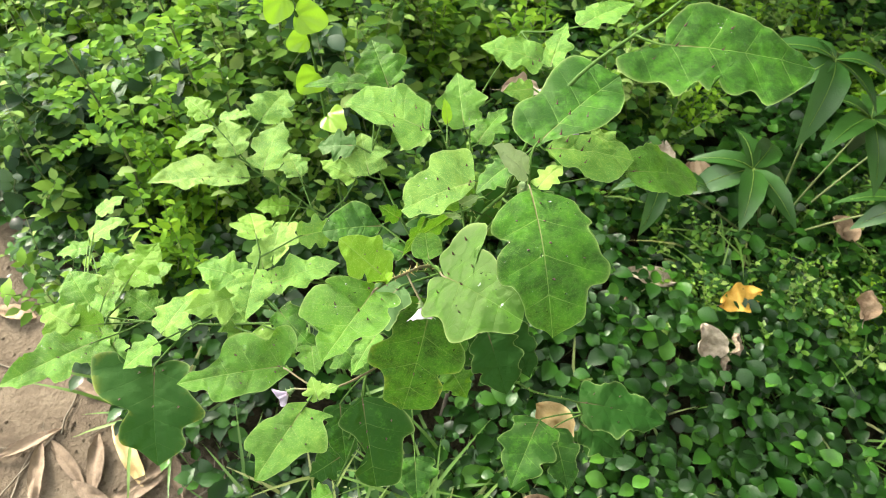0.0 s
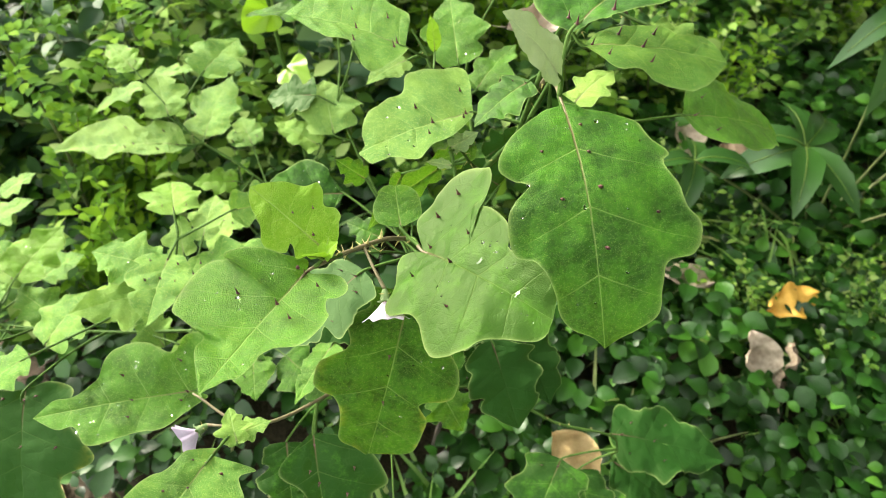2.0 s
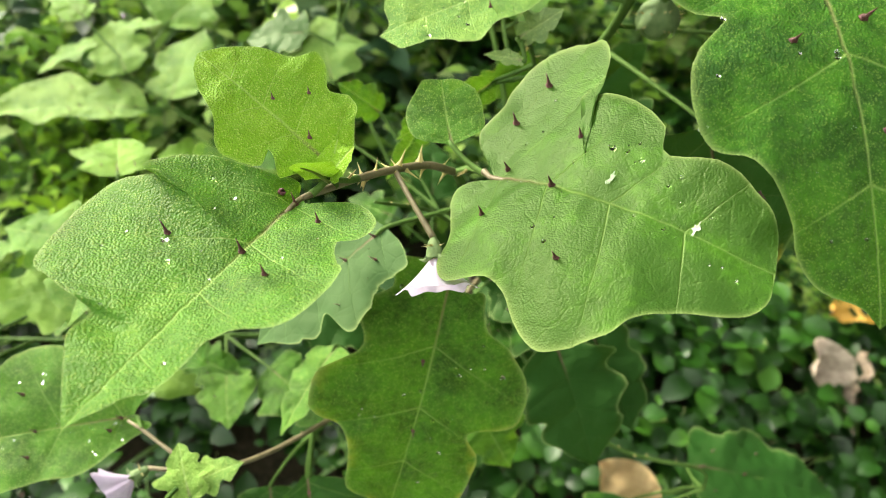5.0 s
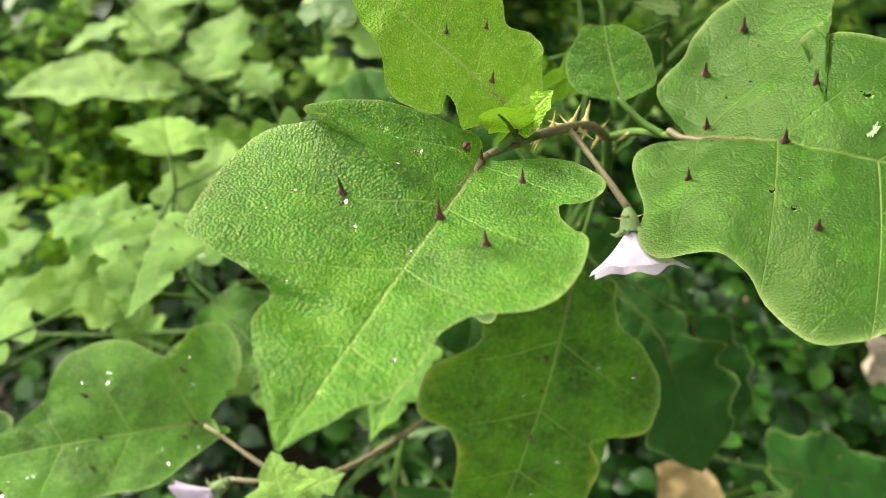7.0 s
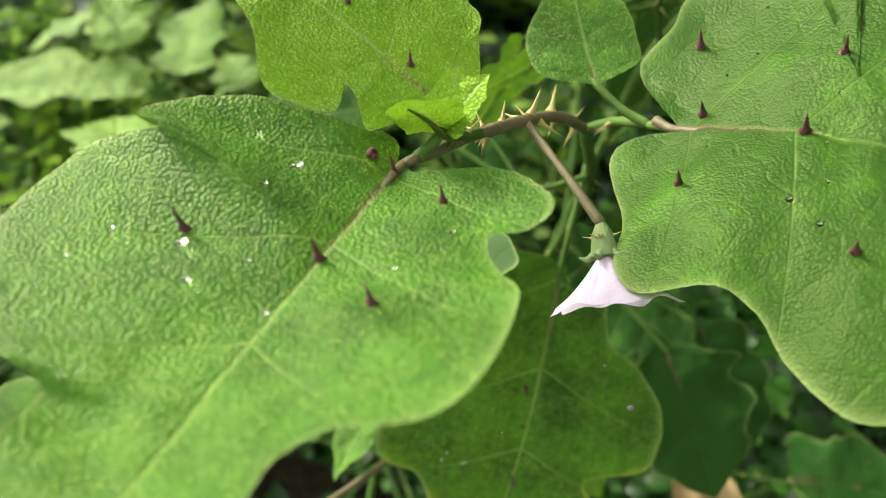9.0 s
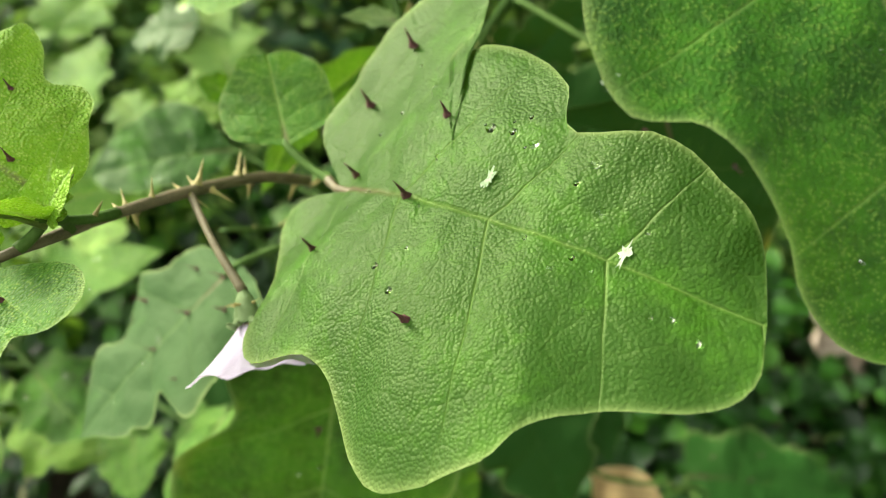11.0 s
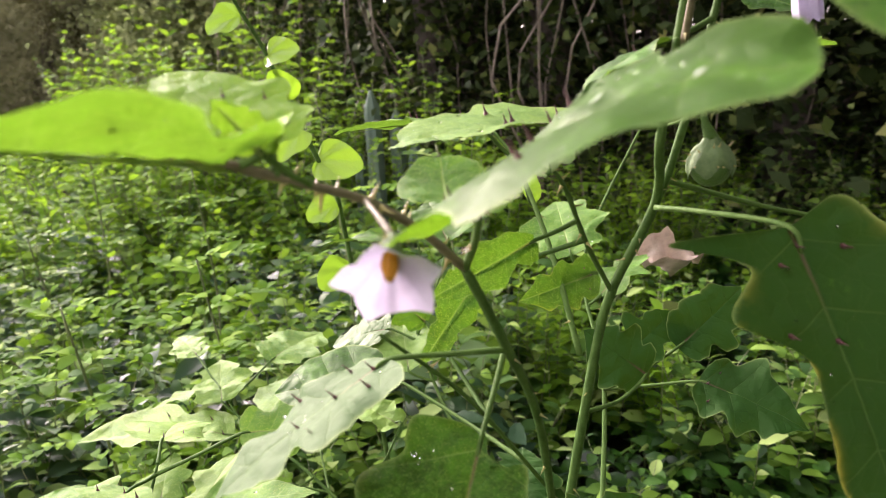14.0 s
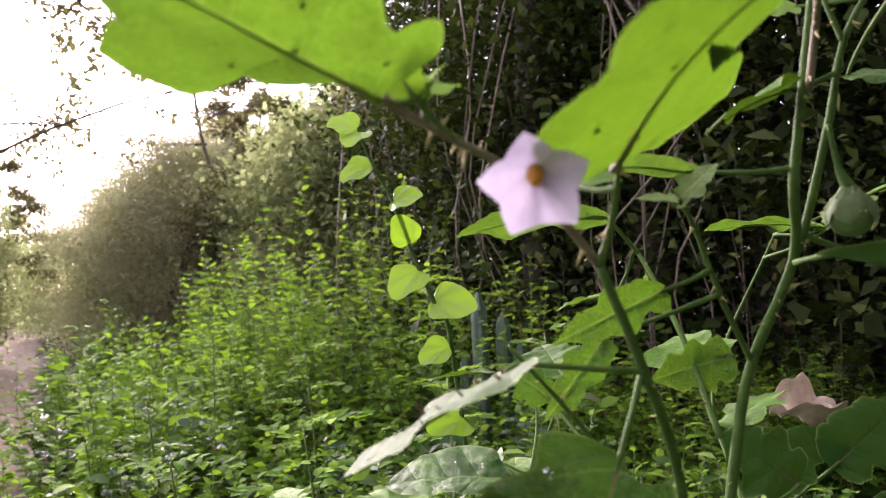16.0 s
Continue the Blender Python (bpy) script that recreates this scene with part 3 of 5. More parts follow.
stem([(0.10, 0.62, 0.60), (0.11, 0.72, 0.70), (0.10, 0.80, 0.78), (0.16, 0.85, 0.90)], [0.0042, 0.0036, 0.0030, 0.0018], STEM, "branch", 4, 19)
stem([(0.065, 0.55, 0.72), (0.03, 0.50, 0.80), (0.00, 0.46, 0.85)], [0.0026, 0.0022, 0.0016], STEM, "branch", 2, 20)


def dried_bud(at, r):
    rng = random.Random(9)
    pieces = []
    for _ in range(9):
        o = unit((rng.gauss(0, 1), rng.gauss(0, 1), rng.gauss(0, 1)))
        pieces.append(drop(np.array(at) + o * r * 0.5, o, r * rng.uniform(0.4, 0.7)))
    v, f = join(pieces)
    mesh_from("dried_bud", v, f, PRICKLE, shrub, "tiny shrivelled dark brown bud")


dried_bud((-0.0265, 0.3830, 0.9370), 0.0016)

# leaves, the nearest first
leaf((-0.021, 0.384, 0.933), (-0.0625, 0.2915, 0.9545), (-0.05885, 0.251, 0.9662), ((0.02, 0.04), (0.01, 0.12), (0.02, 0.24), (0.09, 0.32), (0.14, 0.33), (0.18, 0.29), (0.19, 0.24), (0.23, 0.25), (0.29, 0.29), (0.34, 0.33), (0.42, 0.34), (0.51, 0.34), (0.58, 0.31), (0.61, 0.25), (0.64, 0.18), (0.69, 0.15), (0.74, 0.14), (0.81, 0.14), (0.86, 0.12), (0.89, 0.08), (0.94, 0.05), (0.97, 0.02)), ((-0.07, 0.04), (-0.02, 0.09, 0.05), (0.04, 0.15, 0.09), (0.05, 0.24, 0.09), (0.08, 0.31, 0.09), (0.13, 0.37, 0.09), (0.19, 0.40, 0.09), (0.24, 0.37, 0.09), (0.23, 0.31, 0.09), (0.22, 0.36, 0.06), (0.26, 0.47, 0.02), (0.33, 0.51), (0.46, 0.50), (0.57, 0.47), (0.63, 0.44), (0.65, 0.37), (0.68, 0.27), (0.68, 0.22, -0.03), (0.70, 0.20, -0.03), (0.78, 0.18), (0.83, 0.15), (0.90, 0.09), (0.96, 0.04)), arch=0.010, fold=0.122, bow=0.021, prickles=3, drops=26, pale=0.26, thick=-0.45, felt=0.02, greening=2.9, matt=0.48, spines=((0.00, 0.32), (0.22, 0.36), (-0.14, 0.41), (0.15, 0.04), (-0.13, 0.11), (0.00, 0.03)), stalk=TWIG)
leaf((0.048, 0.416, 0.914), (0.119, 0.341, 0.955), (-0.5072, -0.009089, 0.8618), ((-0.07, 0.05), (-0.18, 0.14), (-0.16, 0.27), (-0.18, 0.39), (-0.14, 0.53), (-0.04, 0.61), (0.10, 0.61), (0.21, 0.47), (0.17, 0.35), (0.27, 0.38), (0.42, 0.36), (0.53, 0.30), (0.59, 0.21), (0.76, 0.23), (0.88, 0.18), (0.95, 0.12)), ((-0.06, 0.03), (-0.11, 0.10), (-0.05, 0.19), (0.05, 0.29), (0.10, 0.39), (0.19, 0.43), (0.31, 0.37), (0.39, 0.38), (0.48, 0.45), (0.59, 0.49), (0.66, 0.47), (0.75, 0.38), (0.78, 0.30), (0.85, 0.23), (0.97, 0.16), (1.02, 0.09)), arch=0.093, fold=0.051, bow=-0.031, prickles=3, drops=44, pale=0.0, young=0.06, matt=0.48, thick=-0.3, felt=0.0, root=(0.045, 0.4225, 0.911), spines=((-0.00, 0.30), (0.23, 0.49), (0.17, 0.12), (-0.19, 0.29), (-0.23, -0.06), (-0.04, 0.05), (-0.41, -0.03)), marks=((-0.07, 0.48), (-0.02, 0.78)), stalk=TWIG)
leaf((0.126, 0.470, 1.004), (0.147, 0.327, 0.950), (-0.053, -0.360, 0.932), ((0.10, 0.08), (0.12, 0.16), (0.18, 0.25), (0.26, 0.28), (0.34, 0.32), (0.38, 0.29), (0.47, 0.33), (0.55, 0.35), (0.61, 0.39), (0.69, 0.38), (0.72, 0.34), (0.73, 0.26), (0.77, 0.23), (0.84, 0.22), (0.91, 0.20), (0.95, 0.12), (0.97, 0.06)), ((0.10, 0.02), (0.07, 0.06), (0.13, 0.15), (0.19, 0.22), (0.28, 0.28), (0.35, 0.30), (0.39, 0.25), (0.41, 0.20), (0.46, 0.25), (0.52, 0.29), (0.60, 0.30), (0.67, 0.28), (0.69, 0.22), (0.75, 0.18), (0.82, 0.16), (0.88, 0.15), (0.93, 0.11), (0.96, 0.04)), arch=0.142, fold=-0.021, bow=-0.045, prickles=4, drops=30, pale=0.11, felt=0, matt=0.48, thick=0.5, greening=1.9, spines=((-0.04, 0.17), (-0.04, 0.30), (-0.05, 0.45), (-0.04, 0.67), (-0.24, 0.56), (0.09, 0.48), (0.13, 0.28)), marks=((0.27, 0.63),), stalk=TWIG)
leaf((-0.011, 0.396, 0.936), (-0.0585, 0.4275, 0.957), (0.121, -0.200, 0.884), ((0.06, 0.10), (0.13, 0.20), (0.17, 0.27), (0.26, 0.20), (0.32, 0.19), (0.28, 0.29), (0.40, 0.36), (0.51, 0.38), (0.65, 0.25), (0.78, 0.20), (0.92, 0.11)), ((-0.00, 0.17), (0.10, 0.30), (0.15, 0.38), (0.24, 0.42), (0.34, 0.36), (0.45, 0.46), (0.55, 0.49), (0.62, 0.38), (0.79, 0.27), (0.93, 0.12)), arch=0.03, fold=0.08, bow=-0.15, pale=0.45, young=0.40, felt=0, thick=-0.5, prickles=2, spines=((0.04, 0.21), (0.07, 0.51), (0.25, 0.40)))
leaf((0.033, 0.440, 0.908), (0.028, 0.467, 0.920), (0.051, -0.406, 0.913), ((0.18, 0.49), (0.56, 0.56), (0.85, 0.40), (1.00, 0.26), (1.02, 0.12)), ((0.20, 0.47), (0.50, 0.54), (0.76, 0.49), (0.94, 0.33), (1.00, 0.16)), arch=-0.05, pale=0.3)
leaf((0.041, 0.450, 0.811), (0.012, 0.364, 0.697), (0.030, -0.800, 0.600), ((0.05, 0.03), (0.07, 0.08), (0.06, 0.14), (0.18, 0.17), (0.24, 0.27), (0.34, 0.36), (0.46, 0.38), (0.52, 0.35), (0.57, 0.22), (0.61, 0.20), (0.70, 0.27), (0.84, 0.26), (0.93, 0.22)), ((-0.01, 0.03), (-0.02, 0.09), (-0.01, 0.19), (0.04, 0.20), (0.10, 0.20), (0.16, 0.28), (0.22, 0.29), (0.32, 0.26), (0.41, 0.37), (0.45, 0.40), (0.57, 0.40), (0.62, 0.36), (0.65, 0.27), (0.74, 0.22), (0.89, 0.20), (0.94, 0.17), (0.97, 0.08), (1.01, 0.02)), arch=0.08, fold=0.06, bow=-0.10, prickles=2, drops=60, pale=0.16, thick=0.9, felt=0, matt=0.45, yellow=0.5, root=(0.050, 0.478, 0.838), spines=((0.03, 0.34), (0.0, 0.62)))
leaf((0.006, 0.449, 0.844), (-0.055, 0.404, 0.806), (-0.450, -0.050, 0.870), wide=0.45, arch=0.03, fold=0.02, prickles=3, drops=30, pale=-0.15, felt=0.04, thick=1.1, matt=0.72, root=(0.050, 0.472, 0.838))
leaf((-0.134, 0.405, 0.723), (-0.2592, 0.3771, 0.7219), (0.05, -0.249, 0.967), ((-0.07, 0.05), (0.04, 0.12), (0.20, 0.21), (0.41, 0.22), (0.66, 0.24), (0.73, 0.12), (0.86, 0.10)), ((-0.14, 0.19), (-0.10, 0.38), (0.03, 0.38), (0.12, 0.27), (0.27, 0.36), (0.45, 0.36), (0.54, 0.28), (0.60, 0.16), (0.74, 0.08), (0.87, 0.08)), bow=-0.15, arch=0.05, prickles=2, drops=60, pale=0.25)
leaf((-0.323, 0.445, 0.632), (-0.3108, 0.3341, 0.5593), (-0.05, -0.552, 0.833), ((-0.02, 0.07), (-0.05, 0.20), (0.02, 0.36), (0.20, 0.33), (0.40, 0.47), (0.53, 0.50), (0.63, 0.29), (0.77, 0.31), (0.86, 0.24)), ((-0.00, 0.03), (-0.01, 0.19), (-0.06, 0.33), (-0.17, 0.38), (-0.12, 0.63), (0.20, 0.60), (0.35, 0.40), (0.42, 0.24), (0.59, 0.34), (0.75, 0.34), (0.82, 0.19)), bow=-0.15, arch=0.06, prickles=2, pale=-0.2, yellow=0.6)
leaf((-0.097, 0.33, 0.774), (-0.1422, 0.2505, 0.7601), (0.05, -0.202, 0.978), ((-0.08, 0.35), (0.03, 0.28), (0.14, 0.42), (0.32, 0.51), (0.46, 0.32), (0.74, 0.21), (0.93, 0.10)), ((-0.06, 0.00), (0.08, 0.18), (0.26, 0.21), (0.37, 0.29), (0.62, 0.35), (0.77, 0.30), (0.78, 0.15)), bow=-0.15, arch=0.05, prickles=3, pale=0.35)
leaf((-0.041, 0.397, 0.661), (-0.018, 0.305, 0.582), (0.000, -0.655, 0.756), ((0.11, 0.33), (0.41, 0.50), (0.51, 0.37), (0.72, 0.33), (0.98, 0.24)), ((0.23, 0.28), (0.43, 0.12), (0.66, 0.04), (0.79, 0.19), (0.92, 0.14)), arch=0.06, prickles=2, drops=10, pale=-0.05)
leaf((0.03, 0.633, 0.91), (-0.0765, 0.6763, 0.9054), (0.0, 0.122, 0.993), ((0.00, -0.16), (-0.04, 0.14), (0.06, 0.43), (0.23, 0.34), (0.35, 0.21), (0.58, 0.22)), ((0.13, 0.36), (0.36, 0.48), (0.54, 0.57), (0.64, 0.42), (0.89, 0.42), (0.93, 0.23)), bow=-0.15, prickles=2, pale=0.35)
leaf((-0.267, 0.843, 0.571), (-0.4399, 0.8215, 0.5688), (0.0, -0.103, 0.995), ((0.07, 0.08), (0.28, 0.12), (0.47, 0.08), (0.60, 0.14), (0.77, 0.05)), ((0.07, 0.18), (0.21, 0.23), (0.32, 0.16), (0.48, 0.27), (0.68, 0.21), (0.84, 0.13)), bow=-0.15, prickles=2, pale=0.5)
leaf((0.084, 0.543, 0.922), (0.0009, 0.4964, 0.9195), (0.0, -0.05, 0.999), ((-0.00, 0.00), (0.08, 0.08), (0.30, 0.19), (0.49, 0.22), (0.65, 0.29), (0.81, 0.17), (0.96, 0.16)), ((-0.14, 0.30), (-0.16, 0.47), (0.05, 0.52), (0.31, 0.54), (0.43, 0.39), (0.62, 0.35), (0.80, 0.28), (0.90, 0.15), (0.93, 0.04)), bow=-0.15, prickles=2, drops=40, pale=0.45)
leaf((-0.025, 0.603, 0.756), (-0.106, 0.591, 0.753), (0.000, -0.250, 0.968), ((0.14, 0.20), (0.37, 0.28), (0.50, 0.24), (0.72, 0.24), (0.89, 0.16)), ((0.14, 0.24), (0.18, 0.35), (0.41, 0.49), (0.68, 0.35), (0.87, 0.22)), drops=25, pale=0.0)
leaf((0.127, 0.486, 1.037), (0.2159, 0.5648, 1.0636), (-0.201, -0.1, 0.974), ((0.01, -0.02), (-0.02, 0.11), (0.02, 0.26), (0.18, 0.38), (0.38, 0.33), (0.64, 0.42), (0.89, 0.41), (0.94, 0.25)), ((0.12, 0.07), (0.28, 0.19), (0.52, 0.29), (0.69, 0.28), (0.83, 0.19)), bow=-0.15, prickles=2, pale=0.02)
leaf((0.25, 0.57, 1.1), (0.3935, 0.5457, 1.0998), (-0.05, -0.301, 0.952), ((0.01, 0.14), (0.1, 0.27), (0.22, 0.33), (0.41, 0.31), (0.61, 0.23), (0.78, 0.13), (0.88, 0.09)), ((-0.09, 0.06), (-0.22, 0.11), (-0.31, 0.18), (-0.27, 0.28), (-0.16, 0.33), (0.01, 0.31), (0.08, 0.41), (0.13, 0.39), (0.21, 0.29), (0.29, 0.35), (0.33, 0.23), (0.38, 0.32), (0.47, 0.34), (0.57, 0.29), (0.67, 0.38), (0.84, 0.24), (0.95, 0.12)), bow=-0.10, prickles=2, pale=0.06, drops=40)
leaf((-0.0125, 0.3925, 0.9345), (-0.0210, 0.3825, 0.9510), (-0.30, 0.55, 0.78), wide=0.42, young=0.75, pale=0.6, felt=0)
leaf((-0.0125, 0.3925, 0.9345), (-0.0035, 0.3975, 0.9455), (-0.45, -0.40, 0.80), wide=0.36, young=0.75, pale=0.6, felt=0)
leaf((-0.0125, 0.3925, 0.9345), (-0.0095, 0.4020, 0.9440), (0.10, -0.55, 0.83), wide=0.40, young=0.60, pale=0.6, felt=0)
leaf((-0.024, 0.459, 0.716), (-0.054, 0.404, 0.701), (-0.200, 0.100, 0.975), wide=0.25, pale=0.3)
leaf((-0.293, 0.874, 0.593), (-0.323, 0.944, 0.612), (-0.200, 0.100, 0.975), wide=0.47, pale=0.5)
leaf((-0.360, 0.978, 0.558), (-0.422, 0.927, 0.544), (-0.200, 0.100, 0.975), wide=0.27, pale=0.4)
leaf((-0.349, 0.992, 0.563), (-0.279, 1.008, 0.568), (-0.200, 0.100, 0.975), wide=0.25, pale=0.4)
leaf((-0.250, 0.869, 0.563), (-0.224, 0.969, 0.591), (-0.200, 0.100, 0.975), wide=0.41, pale=0.4)
leaf((-0.052, 0.751, 0.692), (-0.070, 0.823, 0.712), (-0.200, 0.100, 0.975), wide=0.51, pale=0.5)
leaf((-0.082, 0.828, 0.594), (-0.147, 0.861, 0.603), (-0.200, 0.100, 0.975), wide=0.37, pale=0.4, young=0.2)
leaf((0.032, 0.680, 0.860), (-0.005, 0.652, 0.852), (-0.200, 0.100, 0.975), wide=0.44, pale=0.5)
leaf((-0.058, 0.861, 0.780), (-0.158, 0.850, 0.777), (-0.200, 0.100, 0.975), wide=0.26, pale=0.1)
leaf((-0.028, 0.862, 0.776), (-0.059, 0.945, 0.799), (-0.200, 0.100, 0.975), wide=0.46, pale=0.1)
leaf((0.087, 0.765, 0.790), (0.076, 0.857, 0.815), (-0.200, 0.100, 0.975), wide=0.39, pale=0.3, drops=15)
leaf((0.058, 0.712, 0.846), (0.052, 0.735, 0.873), (0.508, -0.609, 0.609), wide=0.21, young=0.9, form='smooth')
leaf((0.110, 0.771, 0.752), (0.157, 0.835, 0.769), (-0.200, 0.100, 0.975), wide=0.34, pale=0.2)
leaf((0.186, 0.782, 0.901), (0.0996, 0.8068, 0.9043), (-0.2, 0.1, 0.975), wide=0.50, prickles=1, pale=0.35)
leaf((0.193, 0.769, 0.905), (0.221, 0.843, 0.925), (-0.200, 0.100, 0.975), wide=0.25, pale=0.35)
leaf((0.235, 0.828, 0.930), (0.315, 0.870, 0.942), (-0.200, 0.100, 0.975), wide=0.36, pale=0.3)
leaf((0.144, 0.511, 1.01), (0.2337, 0.4984, 1.0121), (0.0, 0.122, 0.993), ((0.13, 0.18), (0.35, 0.25), (0.55, 0.30), (0.67, 0.19), (0.88, 0.26)), ((0.07, 0.12), (0.20, 0.32), (0.35, 0.36), (0.46, 0.49), (0.69, 0.49), (0.84, 0.35)), bow=-0.15, prickles=2, pale=0.35)
leaf((0.195, 0.539, 1.007), (0.234, 0.519, 1.001), (-0.200, 0.100, 0.975), wide=0.35, pale=0.45)
leaf((0.135, 0.468, 0.999), (0.162, 0.494, 1.006), (-0.200, 0.100, 0.975), wide=0.37, pale=0.6, young=0.3)
leaf((0.122, 0.459, 1.025), (0.081, 0.449, 1.074), (0.726, -0.436, 0.532), wide=0.21, pale=0.6, form='smooth', felt=0.6, thick=0.8)
leaf((-0.315, 0.465, 0.661), (-0.355, 0.429, 0.652), (-0.200, 0.100, 0.975), wide=0.50, pale=0.3)
leaf((-0.479, 0.591, 0.512), (-0.535, 0.660, 0.531), (-0.200, 0.100, 0.975), wide=0.57, prickles=1, pale=0.3)
leaf((-0.475, 0.587, 0.521), (-0.445, 0.633, 0.534), (-0.200, 0.100, 0.975), wide=0.52, pale=0.3)
leaf((-0.486, 0.544, 0.556), (-0.537, 0.569, 0.563), (-0.200, 0.100, 0.975), wide=0.54, pale=0.4, young=0.2)
leaf((-0.410, 0.486, 0.623), (-0.520, 0.412, 0.623), (0.101, -0.152, 0.983), wide=0.27, prickles=2, drops=20, pale=0.3)
leaf((-0.334, 0.507, 0.607), (-0.299, 0.566, 0.623), (-0.200, 0.100, 0.975), wide=0.55, pale=0.4)
leaf((-0.337, 0.591, 0.558), (-0.268, 0.601, 0.560), (-0.200, 0.100, 0.975), wide=0.29, young=0.5, form='smooth')
leaf((-0.387, 0.599, 0.509), (-0.441, 0.633, 0.518), (-0.200, 0.100, 0.975), wide=0.48, pale=0.3)
leaf((-0.215, 0.564, 0.671), (-0.286, 0.580, 0.675), (-0.200, 0.100, 0.975), wide=0.49, prickles=1, drops=10, pale=0.35)
leaf((-0.192, 0.579, 0.674), (-0.203, 0.625, 0.687), (-0.200, 0.100, 0.975), wide=0.40, pale=0.5)
leaf((-0.183, 0.554, 0.673), (-0.085, 0.590, 0.683), (-0.200, 0.100, 0.975), wide=0.34, prickles=1, drops=25, pale=0.35)
leaf((-0.238, 0.549, 0.536), (-0.273, 0.591, 0.547), (-0.200, 0.100, 0.975), wide=0.49, pale=0.4, young=0.15)
leaf((-0.566, 0.788, 0.447), (-0.510, 0.830, 0.458), (-0.200, 0.100, 0.975), wide=0.44, pale=0.4)
leaf((-0.571, 0.849, 0.440), (-0.527, 0.889, 0.451), (-0.200, 0.100, 0.975), wide=0.38, pale=0.4)
leaf((-0.558, 0.766, 0.452), (-0.612, 0.748, 0.447), (-0.200, 0.100, 0.975), wide=0.39, pale=0.3)
leaf((-0.471, 0.683, 0.490), (-0.506, 0.720, 0.500), (-0.200, 0.100, 0.975), wide=0.52, pale=0.3)
leaf((-0.431, 0.672, 0.492), (-0.386, 0.703, 0.501), (-0.200, 0.100, 0.975), wide=0.55, pale=0.3)
leaf((-0.086, 0.348, 0.749), (-0.096, 0.375, 0.757), (-0.200, 0.100, 0.975), wide=0.48, pale=0.5, young=0.2)
leaf((-0.090, 0.356, 0.747), (-0.063, 0.368, 0.750), (-0.200, 0.100, 0.975), wide=0.39, pale=0.5)
leaf((-0.074, 0.414, 0.595), (-0.062, 0.348, 0.546), (0.000, -0.600, 0.800), wide=0.40, pale=0.0)
leaf((-0.072, 0.361, 0.536), (-0.114, 0.338, 0.519), (0.000, -0.600, 0.800), wide=0.52, pale=0.0)
# shade of the leaves overhead is put into these two as a dark tone
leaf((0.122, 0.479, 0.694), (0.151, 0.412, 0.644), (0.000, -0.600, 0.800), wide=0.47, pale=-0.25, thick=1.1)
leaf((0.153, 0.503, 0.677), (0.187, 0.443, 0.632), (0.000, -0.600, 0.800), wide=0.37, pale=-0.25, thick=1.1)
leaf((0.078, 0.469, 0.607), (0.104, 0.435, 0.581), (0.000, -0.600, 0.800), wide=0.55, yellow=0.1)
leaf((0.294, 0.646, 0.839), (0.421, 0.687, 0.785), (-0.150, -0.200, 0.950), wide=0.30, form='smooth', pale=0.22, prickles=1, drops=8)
# the dark tone of these four stands in for the shade they lie in
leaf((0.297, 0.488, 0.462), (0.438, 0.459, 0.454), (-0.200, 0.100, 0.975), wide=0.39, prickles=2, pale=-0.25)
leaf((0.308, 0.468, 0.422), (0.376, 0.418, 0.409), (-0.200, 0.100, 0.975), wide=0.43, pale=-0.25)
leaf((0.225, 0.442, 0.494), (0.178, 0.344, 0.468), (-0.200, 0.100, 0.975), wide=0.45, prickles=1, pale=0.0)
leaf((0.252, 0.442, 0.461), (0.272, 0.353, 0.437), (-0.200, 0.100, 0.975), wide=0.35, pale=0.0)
leaf((-0.082, 0.322, 0.498), (-0.112, 0.308, 0.494), (-0.200, 0.100, 0.975), wide=0.75, pale=0.2)
leaf((0.035, 0.394, 0.454), (0.041, 0.332, 0.437), (-0.200, 0.100, 0.975), wide=0.57, pale=0.0)
leaf((0.121, 0.540, 0.957), (0.082, 0.512, 0.936), (-0.300, 0.100, 0.949), wide=0.42, prickles=1, pale=0.04)
leaf((0.062, 0.537, 0.867), (0.009, 0.512, 0.844), (0.265, -0.902, 0.340), wide=0.20, arch=0.05)
leaf((0.032, 0.550, 0.844), (0.004, 0.516, 0.808), (0.303, -0.808, 0.505), wide=0.20)
leaf((0.097, 0.607, 0.827), (0.051, 0.588, 0.816), (0.262, -0.892, 0.367), wide=0.32, yellow=0.8, prickles=1)
leaf((0.162, 0.485, 0.885), (0.199, 0.449, 0.778), (0.121, -0.928, 0.353), ((-0.05, 0.18), (0.09, 0.29), (0.28, 0.39), (0.58, 0.36), (0.88, 0.17)), ((-0.07, 0.40), (0.08, 0.18), (0.23, 0.30), (0.43, 0.11), (0.83, 0.16)), arch=0.04, prickles=2, drops=12, pale=-0.15, thick=1.1, yellow=1.0, root=(0.122, 0.558, 0.877))
leaf((0.067, 0.520, 0.906), (0.087, 0.521, 0.923), (-0.304, -0.862, 0.406), wide=0.33, pale=0.5, felt=0.35, thick=0.7)
leaf((0.069, 0.502, 0.906), (0.049, 0.503, 0.908), (0.101, -0.504, 0.858), wide=0.20, pale=0.5, felt=0.35, thick=0.7)
# these three carry their shade in the colour, with pale below zero
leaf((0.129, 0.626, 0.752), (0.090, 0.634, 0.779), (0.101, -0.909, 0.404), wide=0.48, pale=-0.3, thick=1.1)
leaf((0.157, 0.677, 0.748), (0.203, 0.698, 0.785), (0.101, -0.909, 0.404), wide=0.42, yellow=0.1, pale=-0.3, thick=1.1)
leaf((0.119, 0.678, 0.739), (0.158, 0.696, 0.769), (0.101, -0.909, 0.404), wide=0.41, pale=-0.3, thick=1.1)
